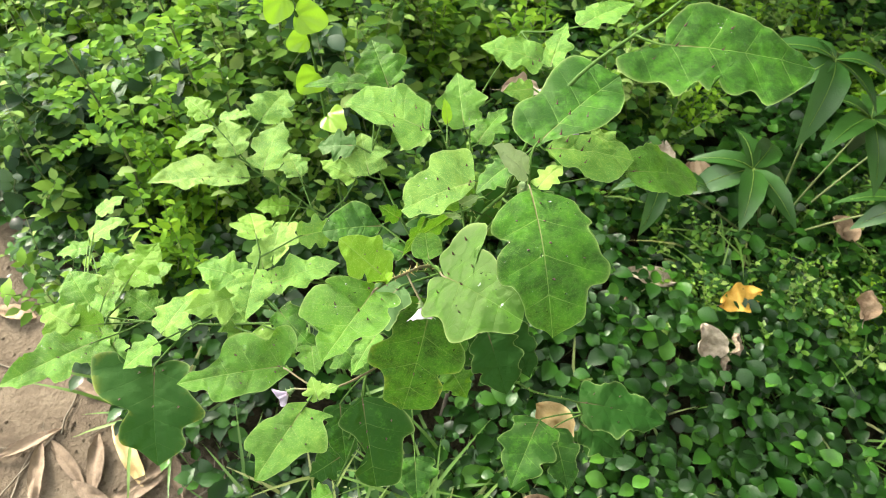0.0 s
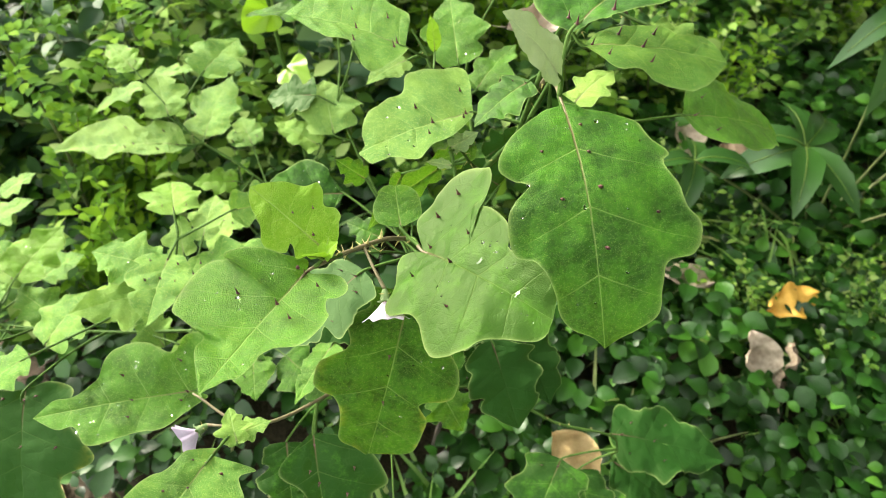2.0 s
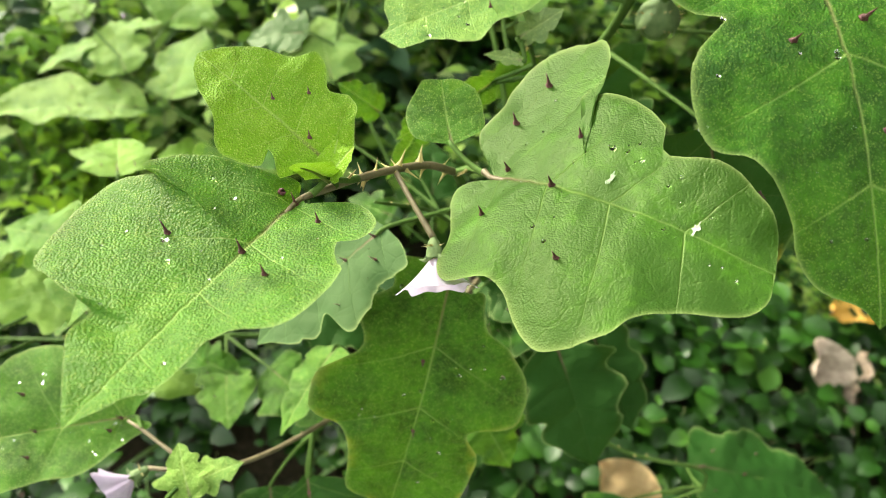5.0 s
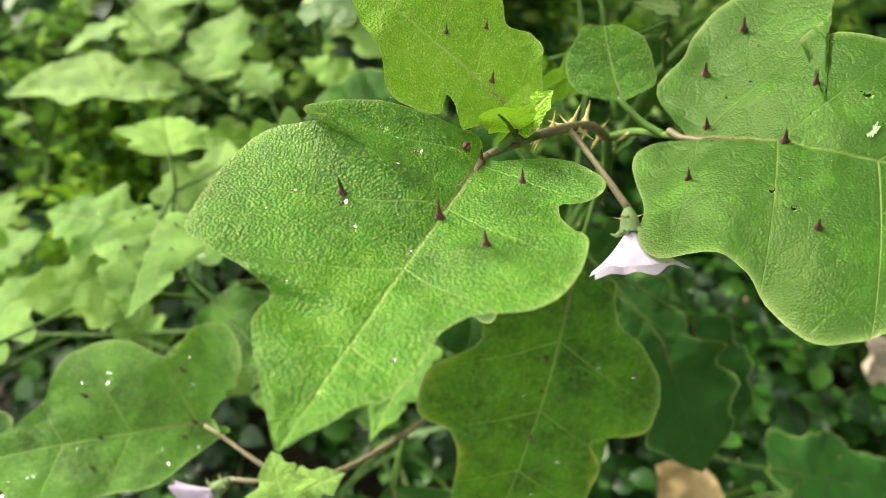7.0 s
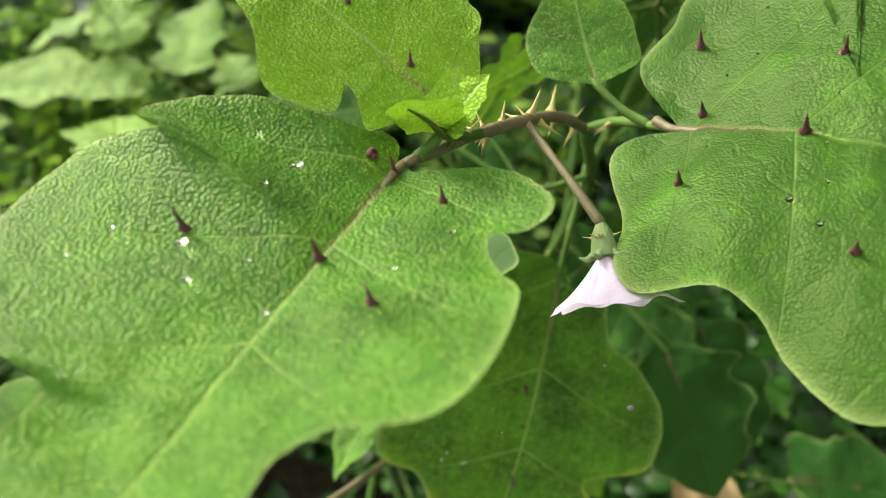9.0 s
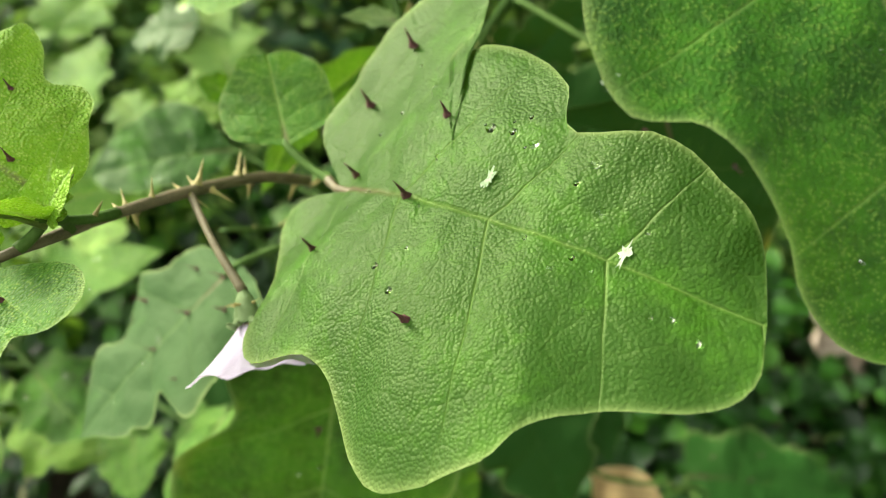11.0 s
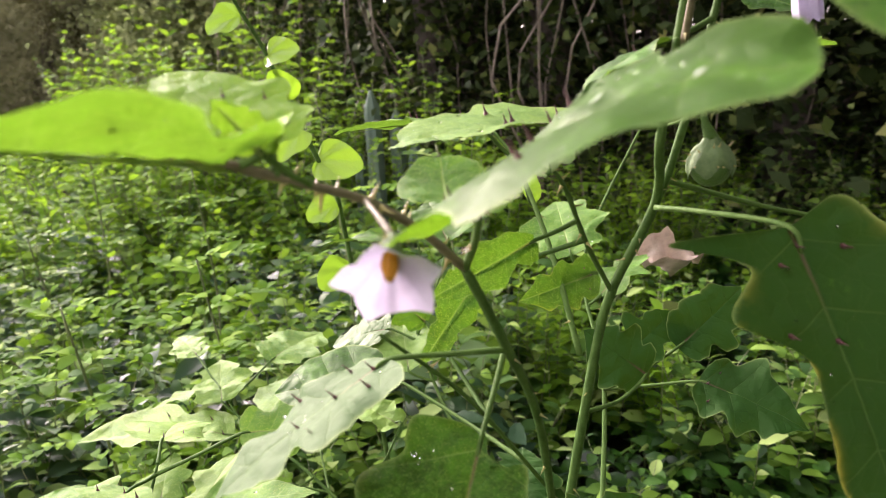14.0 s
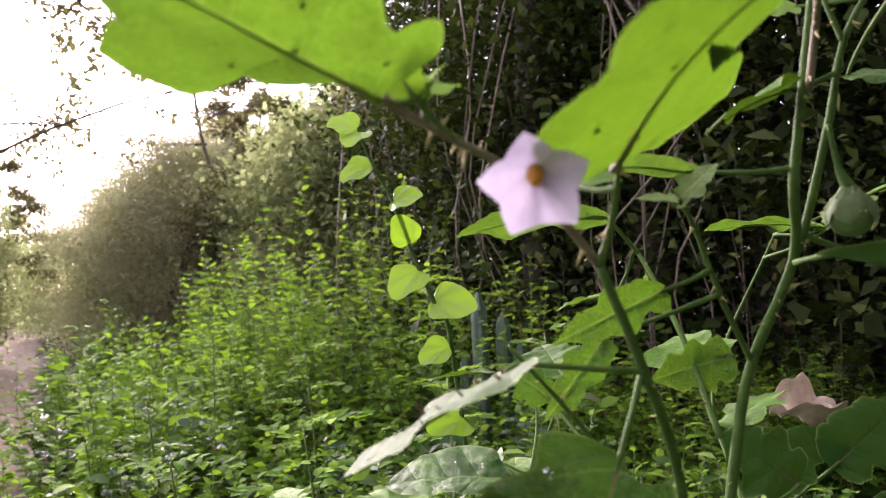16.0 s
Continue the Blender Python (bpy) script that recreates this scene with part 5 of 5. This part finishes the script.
def cactus():
    ob = empty("column_cactus", (-0.62, 3.05, land(-0.62, 3.05)), "clump of blue-green ribbed cactus columns in the thicket", "cactus")
    for dx, dy, h, r in ((0.0, 0.0, 0.80, 0.030), (0.09, 0.04, 0.72, 0.028), (0.17, -0.02, 0.60, 0.026), (-0.08, 0.06, 0.54, 0.026)):
        verts, faces, n, m = [], [], 14, 24
        for i in range(n):
            t = i / (n - 1)
            k = r * (1 if t < 0.85 else math.sqrt(max(1 - ((t - 0.85) / 0.15) ** 2, 0.02)))
            for j in range(m):
                w = 2 * math.pi * j / m
                q = k * (1 + 0.16 * math.cos(6 * w))
                verts.append((-0.62 + dx + math.cos(w) * q, 3.05 + dy + math.sin(w) * q, h * t))
        for i in range(n - 1):
            for j in range(m):
                faces.append((i * m + j, i * m + (j + 1) % m, (i + 1) * m + (j + 1) % m, (i + 1) * m + j))
        mesh_from("column", verts, faces, CACTUS, ob)


cactus()


# ==== grass and fallen leaves
def build_grass():
    rng = random.Random(61)
    base, way, up, size = [], [], [], []
    tufts = [(rng.uniform(-0.6, 1.8), rng.uniform(0.15, 1.5)) for _ in range(60)] + [(rng.gauss(0.95, 0.16), rng.gauss(1.0, 0.10)) for _ in range(22)]
    tufts += [(rng.uniform(-0.35, 0.15), rng.uniform(0.3, 0.5)) for _ in range(40)]
    for x, y in tufts:
        if x + y < 0.10:
            continue
        for _ in range(rng.randrange(3, 8)):
            a = rng.uniform(0, 6.28)
            base.append((x + rng.gauss(0, 0.02), y + rng.gauss(0, 0.02), land(x, y) + 0.01))
            way.append((math.cos(a), math.sin(a), rng.uniform(0.4, 1.8)))
            up.append((-math.cos(a) * 0.6, -math.sin(a) * 0.6, 1))
            size.append(rng.uniform(0.10, 0.26))
    size = np.array(size)
    v, f = small_leaves(base, way, up, size, np.minimum(size * 0.022, 0.004), 0.75, 0.2, 5)
    tagged(mesh_from("grass", v, f, GRASS), "thin arching grass blades among the weeds", "grass", kind="stuff")


build_grass()


def dead_leaf(at, a, length, wide, mat, label, curl=0.25, tilt=(0, 0, 1), group="", lobes=0.0, crumple=1.0):
    """A fallen leaf, curled along its length, with a stalk."""
    rng = random.Random(int(abs(at[0] * 991 + at[1] * 577) * 100))
    d, up = np.array([math.cos(a), math.sin(a), 0.0]), unit(tilt)
    d = unit(d - up * (d @ up))
    side = np.cross(up, d)
    n, m = 20, 7
    top, faces = [], []
    seed = Vector((at[0] * 9, at[1] * 9, 0))
    for i in range(n):
        t = i / (n - 1)
        w = wide * math.sin(math.pi * min(t * 0.95 + 0.03, 1.0)) ** 0.75 * (1 + lobes * math.sin(t * 16))
        for j in range(m):
            u = 2 * j / (m - 1) - 1
            z = curl * length * (0.55 * u * u * (w / wide if wide else 1) + 0.35 * (t - 0.5) ** 2) + crumple * 0.20 * length * noise.noise(seed + Vector((t * 3, u * 1.2, 0))) + crumple * 0.09 * length * noise.noise(seed + Vector((t * 9, u * 3, 5)))
            top.append(np.array(at) + d * (t - 0.5) * length + side * u * w + up * z)
    bottom = [p - up * 0.0008 for p in top]
    for i in range(n - 1):
        for j in range(m - 1):
            q = i * m + j
            faces += [(q, q + m, q + m + 1, q + 1), (n * m + q, n * m + q + 1, n * m + q + m + 1, n * m + q + m)]
    ob = mesh_from("fallen_leaf", top + bottom, faces, mat)
    tagged(ob, label, "fallen leaf", group)
    v, f = tube([top[3], top[3] - d * length * 0.18, top[3] - d * length * 0.3 + up * 0.004], [0.0009, 0.0008, 0.0006], 5)
    part = mesh_from("leaf_stalk", v, f, DEADVINE)
    part.parent = ob
    return ob


dead_leaf((0.80, 0.905, 0.150), 0.35, 0.105, 0.034, YELLOWLEAF, "orange-yellow fallen leaf lying on the green weeds", 0.18, (0, -0.45, 1), lobes=0.12)
dead_leaf((0.685, 0.775, 0.165), 1.9, 0.095, 0.036, GREYLEAF, "bleached brown curled dead leaf on the weeds", 0.55, (0.1, -0.7, 0.7))
dead_leaf((0.735, 0.755, 0.150), 1.45, 0.105, 0.022, GREYLEAF, "pale crumpled dead leaf on the weeds", 0.4, (0.5, -0.5, 0.6))
dead_leaf((0.297, 0.535, 0.275), 2.3, 0.090, 0.034, TANLEAF, "tan dead leaf caught under the shrub", 0.25, (0, -0.5, 0.85))
dead_leaf((0.188, 0.920, 0.732), 0.1, 0.066, 0.020, PALELEAF, "bleached pinkish dead leaf caught in the twigs", 0.9, (0.1, -0.55, 0.8), lobes=0.15, crumple=1.6)
dead_leaf((0.60, 0.97, 0.13), 2.9, 0.120, 0.028, GREYLEAF, "pinkish brown dead leaf among the weeds", 0.3, (0, -0.3, 1))
dead_leaf((0.515, 0.86, 0.135), 1.35, 0.095, 0.010, DRYLEAF, "narrow straw-coloured dead leaf among the weeds", 0.2, (0, -0.4, 1))
dead_leaf((1.09, 0.885, 0.17), 1.2, 0.075, 0.030, DRYLEAF, "speckled yellow-brown dead leaf among the weeds", 0.25, (0, -0.4, 1))
dead_leaf((0.80, 1.33, 0.12), 0.2, 0.10, 0.035, DRYLEAF, "brown dead leaf under the sapling", 0.3)
dead_leaf((0.70, 1.38, 0.12), 1.2, 0.12, 0.04, GREYLEAF, "grey dead leaf under the sapling", 0.35)
dead_leaf((1.12, 1.12, 0.16), 2.2, 0.08, 0.032, DRYLEAF, "pale brown dead leaf by the sapling", 0.3, (0, -0.4, 1))
dead_leaf((0.245, 0.36, 0.30), 0.3, 0.08, 0.030, DRYLEAF, "yellow-brown dead leaf under the shrub", 0.2, (0, -0.4, 1))


def path_litter():
    rng = random.Random(71)
    known = (((-0.575, 0.565), 5.35, 0.20, 0.026, TANLEAF), ((-0.795, 0.590), 0.55, 0.15, 0.020, SOILLEAF), ((-0.760, 0.520), 4.9, 0.17, 0.022, SOILLEAF), ((-0.700, 0.545), 5.5, 0.16, 0.020, SOILLEAF),
             ((-0.640, 0.545), 1.75, 0.15, 0.026, SOILLEAF), ((-0.500, 0.545), 0.9, 0.12, 0.022, SOILLEAF), ((-0.700, 0.720), 5.9, 0.12, 0.020, SOILLEAF), ((-0.700, 0.800), 0.2, 0.10, 0.026, SOILLEAF),
             ((-0.540, 0.490), 0.7, 0.17, 0.030, SOILLEAF), ((-0.620, 0.470), 2.6, 0.15, 0.024, SOILLEAF), ((-0.460, 0.520), 2.0, 0.11, 0.022, SOILLEAF))
    for (x, y), a, n, w, mat in known:
        dead_leaf((x, y, land(x, y) + 0.012), a, n * 0.9, w * 0.7, mat, "long narrow dry leaf lying on the bare path", 0.08, group="dry leaves on the path", crumple=0.25)
    for _ in range(28):
        s, t = rng.uniform(-0.95, 0.12), rng.uniform(-0.5, 3.2)
        x, y = s / 2 - t / 1.414, s / 2 + t / 1.414
        dead_leaf((x, y, land(x, y) + 0.012), rng.uniform(0, 6.28), rng.uniform(0.07, 0.17), rng.uniform(0.014, 0.028), rng.choice((SOILLEAF, SOILLEAF, DRYLEAF)),
                  "dry brown leaf lying on the bare path", 0.08, group="dry leaves on the path", crumple=0.3)
    for _ in range(26):
        s, t = rng.uniform(-0.5, 0.14), rng.uniform(-0.2, 1.6)
        x, y, a = s / 2 - t / 1.414, s / 2 + t / 1.414, rng.uniform(0, 6.28)
        n = rng.uniform(0.08, 0.30)
        p = [(x + math.cos(a) * n * k + rng.gauss(0, 0.008), y + math.sin(a) * n * k + rng.gauss(0, 0.008), 0) for k in (0, 0.35, 0.7, 1.0)]
        v, f = tube([(q[0], q[1], land(q[0], q[1]) + 0.004) for q in p], [0.0026, 0.0022, 0.0018, 0.001], 6)
        tagged(mesh_from("twig", v, f, DEADVINE), "thin dry brown twig lying on the path", "twig", "twigs on the path")
    pebbles = []
    for _ in range(900):
        s, t = rng.uniform(-0.9, 0.12), rng.uniform(-0.3, 2.2)
        x, y, r = s / 2 - t / 1.414, s / 2 + t / 1.414, rng.uniform(0.0015, 0.006)
        pebbles.append(drop(np.array([x, y, land(x, y)]), np.array([rng.gauss(0, 0.3), rng.gauss(0, 0.3), 1.0]), r))
    v, f = join(pebbles)
    tagged(mesh_from("soil_crumbs", v, f, GROUND), "small crumbs of dry soil on the path", "soil", kind="stuff")


path_litter()


# ==== trees behind
def tree(name, seed, height, trunk, clumps, leaf_len, mat, label, low=0.0, spread=1.3, per=70, strands=0, clump=0.32, boughs=0.15):
    """A trunk with limbs and a crown of many small leaves in uneven clumps."""
    rng = random.Random(seed)
    ob = empty(name, (0, 0, 0), label, "tree", name + "s")
    lean = np.array([rng.uniform(-0.3, 0.3), rng.uniform(-0.3, 0.3), 0])
    axis = [np.zeros(3), lean * 0.3 + (0.05, 0, height * 0.35), lean * 0.7 + (0, 0, height * 0.7), lean + (0, 0, height)]
    v, f = tube(axis, [trunk, trunk * 0.8, trunk * 0.5, trunk * 0.15], 9, 14, 0.15)
    mesh_from("trunk", v, f, BARK, ob)
    c = spline(axis, 40)
    base, way, up, size, limbs = [], [], [], [], []
    for _ in range(clumps):
        h = rng.uniform(low, 1.0)
        a, r = rng.uniform(0, 6.28), spread * math.sqrt(rng.uniform(0.05, 1.0)) * (1.0 if h < 0.75 else 1.35 * (1.06 - h) / 0.3 * 0.75 + 0.2)
        root = c[min(int(h * 36), 38)]
        end = root * (1, 1, 0) + np.array([math.cos(a) * r, math.sin(a) * r, height * h])
        if rng.random() < boughs:
            limbs.append(tube([root - (0, 0, 0.25), (root + end) / 2 + (0, 0, rng.uniform(-0.15, 0.1)), end], [trunk * 0.12, trunk * 0.06, 0.002], 5, 7))
        n = int(per * rng.uniform(0.5, 1.4))
        wide = clump * rng.uniform(0.6, 1.3)
        for _ in range(n):
            o = np.array([rng.gauss(0, 1), rng.gauss(0, 1), rng.gauss(0, 0.75)]) * wide * 0.55
            base.append(end + o)
            way.append((rng.gauss(0, 1), rng.gauss(0, 1), rng.gauss(-0.35, 0.5)))
            up.append((rng.gauss(0, 0.5), rng.gauss(0, 0.5), 1.0))
            size.append(leaf_len * rng.uniform(0.5, 1.25))
    size = np.array(size)
    v, f = small_leaves(base, way, up, size, size * 0.32, 0.3, 0.15, 1)
    tagged(mesh_from("crown", v, f, mat, ob), kind="stuff")
    v, f = join(limbs)
    tagged(mesh_from("limb_work", v, f, BARK, ob), kind="stuff")
    if strands:
        pieces = []
        for _ in range(strands):
            a, r, h = rng.uniform(0, 6.28), spread * rng.uniform(0.5, 1.05), height * rng.uniform(0.35, 0.9)
            x, y = math.cos(a) * r, math.sin(a) * r
            q = [(x + rng.gauss(0, 0.1), y + rng.gauss(0, 0.1), h * k) for k in (1, 0.7, 0.45, 0.2, 0.0)]
            pieces.append(tube(q, [0.006, 0.005, 0.005, 0.004, 0.004], 5, 12))
        v, f = join(pieces)
        tagged(mesh_from("vine_tangle", v, f, DEADVINE, ob), kind="stuff")
    return ob


def boughed_tree(name, seed, height, trunk, boughs, reach, leaf_len, mat, label, low=0.4, twigs=8, leaves=40):
    """A trunk whose curved boughs part into twigs that carry the leaves in loose sprays."""
    rng = random.Random(seed)
    ob = empty(name, (0, 0, 0), label, "tree", name + "s")
    axis = [np.zeros(3), np.array([0.08, 0.03, height * 0.35]), np.array([-0.05, 0.10, height * 0.7]), np.array([0.10, 0.0, height])]
    v, f = tube(axis, [trunk, trunk * 0.8, trunk * 0.5, trunk * 0.12], 9, 14, 0.12)
    mesh_from("trunk", v, f, BARK, ob)
    c = spline(axis, 40)
    base, way, up, size, limbs = [], [], [], [], []
    for i in range(boughs):
        h = low + (1 - low) * (i + rng.random()) / boughs
        a = i * 2.4 + rng.uniform(-0.5, 0.5)
        d = np.array([math.cos(a), math.sin(a), 0.0])
        far_out = reach * rng.uniform(0.6, 1.1) * (1.15 - 0.6 * h)
        root = c[min(int(h * 39), 39)]
        pts = [root, root + d * far_out * 0.5 + (0, 0, far_out * rng.uniform(0.12, 0.35)), root + d * far_out + (0, 0, far_out * rng.uniform(-0.1, 0.35))]
        limbs.append(tube(pts, [trunk * 0.16, trunk * 0.08, trunk * 0.03], 6, 9, 0.1))
        line = spline(pts, 30)
        for _ in range(twigs):
            k = rng.randrange(9, 30)
            b = a + rng.gauss(0, 0.9)
            out = np.array([math.cos(b), math.sin(b), rng.gauss(0.05, 0.35)]) * far_out * rng.uniform(0.15, 0.36)
            tip = line[k] + out
            limbs.append(tube([line[k], line[k] + out * 0.55 + (0, 0, 0.03), tip], [trunk * 0.07, trunk * 0.045, 0.002], 5, 5))
            for _ in range(int(leaves * rng.uniform(0.5, 1.4))):
                q = line[k] + out * rng.uniform(0.35, 1.08)
                o = np.array([rng.gauss(0, 1), rng.gauss(0, 1), rng.gauss(-0.25, 0.8)]) * leaf_len * 0.95
                base.append(q + o)
                way.append(unit(out) * 0.6 + np.array([rng.gauss(0, 0.7), rng.gauss(0, 0.7), rng.gauss(-0.4, 0.5)]))
                up.append((rng.gauss(0, 0.4), rng.gauss(0, 0.4), 1.0))
                size.append(leaf_len * rng.uniform(0.6, 1.25))
    size = np.array(size)
    v, f = small_leaves(base, way, up, size, size * 0.30, 0.3, 0.15, 3)
    tagged(mesh_from("crown", v, f, mat, ob), kind="stuff")
    v, f = join(limbs)
    tagged(mesh_from("limb_work", v, f, BARK, ob), kind="stuff")
    return ob


def polar(yaw, d):
    return 0.054 - d * math.sin(radians(yaw)), 0.18 + d * math.cos(radians(yaw))


def plant_trees():
    rng = random.Random(81)
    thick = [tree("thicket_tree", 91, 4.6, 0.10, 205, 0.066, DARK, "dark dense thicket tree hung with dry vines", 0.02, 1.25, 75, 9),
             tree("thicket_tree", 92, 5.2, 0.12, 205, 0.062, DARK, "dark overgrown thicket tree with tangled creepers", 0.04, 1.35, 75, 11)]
    # trees far to the right and behind the camera are unseen, added to block skylight
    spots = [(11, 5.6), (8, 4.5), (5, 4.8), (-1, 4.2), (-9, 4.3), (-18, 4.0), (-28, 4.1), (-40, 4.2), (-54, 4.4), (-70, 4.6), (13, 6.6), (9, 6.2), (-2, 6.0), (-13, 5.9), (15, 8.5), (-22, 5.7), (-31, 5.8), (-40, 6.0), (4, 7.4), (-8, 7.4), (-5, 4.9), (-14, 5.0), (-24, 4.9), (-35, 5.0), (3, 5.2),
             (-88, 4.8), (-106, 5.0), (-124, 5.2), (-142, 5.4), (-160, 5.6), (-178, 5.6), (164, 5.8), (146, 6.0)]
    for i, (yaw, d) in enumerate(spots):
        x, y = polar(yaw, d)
        # the unseen ones are enlarged to cover more of the sky
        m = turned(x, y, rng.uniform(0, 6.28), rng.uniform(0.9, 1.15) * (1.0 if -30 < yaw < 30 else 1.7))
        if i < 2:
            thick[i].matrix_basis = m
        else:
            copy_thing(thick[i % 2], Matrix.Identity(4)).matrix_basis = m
    far = [tree("distant_tree", 93, 3.0, 0.09, 300, 0.085, FAR_HAZED, "distant olive-green tree by the path with haze tinted into its leaves", 0.05, 1.2, 95, 0, 0.4),
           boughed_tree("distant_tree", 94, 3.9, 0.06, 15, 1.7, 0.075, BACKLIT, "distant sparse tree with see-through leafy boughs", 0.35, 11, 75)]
    for i, (yaw, d, k) in enumerate(((36.5, 10.5, 0.95), (31, 12, 1.15), (28, 9.0, 0.95), (40.5, 13, 0.75), (34, 15, 1.1), (44, 17, 0.8), (48, 13, 0.9), (52, 11, 1.0), (29.5, 11, 1.2), (38.5, 18, 0.9), (47, 24, 1.0), (57, 14, 1.0), (24, 8.2, 1.05), (27, 8.8, 0.9), (21, 7.6, 1.15), (30, 9.6, 0.8))):
        x, y = polar(yaw, d)
        kind = 0 if i in (0, 2, 3, 5, 7, 9, 10, 12, 14) else 1
        m = turned(x, y, rng.uniform(0, 6.28), 0.82 * k)
        if i < 2:
            far[kind].matrix_basis = m
        else:
            copy_thing(far[kind], Matrix.Identity(4)).matrix_basis = m
    dome = tree("rounded_tree", 96, 2.7, 0.09, 170, 0.036, HAZE_TINTED, "dense rounded dark tree with haze tinted into its leaves", 0.0, 1.15, 680, 0, 0.40)
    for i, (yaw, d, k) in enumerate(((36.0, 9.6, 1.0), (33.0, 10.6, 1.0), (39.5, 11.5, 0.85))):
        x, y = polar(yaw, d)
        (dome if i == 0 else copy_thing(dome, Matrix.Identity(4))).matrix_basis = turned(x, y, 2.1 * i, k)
    x, y = polar(57, 6.2)
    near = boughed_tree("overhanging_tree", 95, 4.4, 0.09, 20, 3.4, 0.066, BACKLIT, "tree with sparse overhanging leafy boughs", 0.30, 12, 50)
    near.matrix_basis = turned(x, y, 0.5, 1.0)
    x, y = polar(32.5, 9.0)
    pole = empty("bare_sapling", (x, y, land(x, y)), "slender leaning bare trunk with a few twigs", "tree")
    v, f = tube([(x, y, 0), (x - 0.05, y, 1.6), (x - 0.35, y, 2.9), (x - 0.5, y, 4.6)], [0.030, 0.026, 0.020, 0.009], 8)
    mesh_from("trunk", v, f, BARK, pole)
    for h, dx, dz in ((2.6, -1.3, 0.2), (2.9, 0.8, 0.5), (3.3, -0.6, 0.5), (2.2, 0.6, 0.4)):
        v, f = tube([(x - 0.25, y, h), (x - 0.25 + dx * 0.5, y, h + dz * 0.3), (x - 0.25 + dx, y, h + dz)], [0.018, 0.012, 0.004], 6)
        mesh_from("limb", v, f, BARK, pole)


plant_trees()
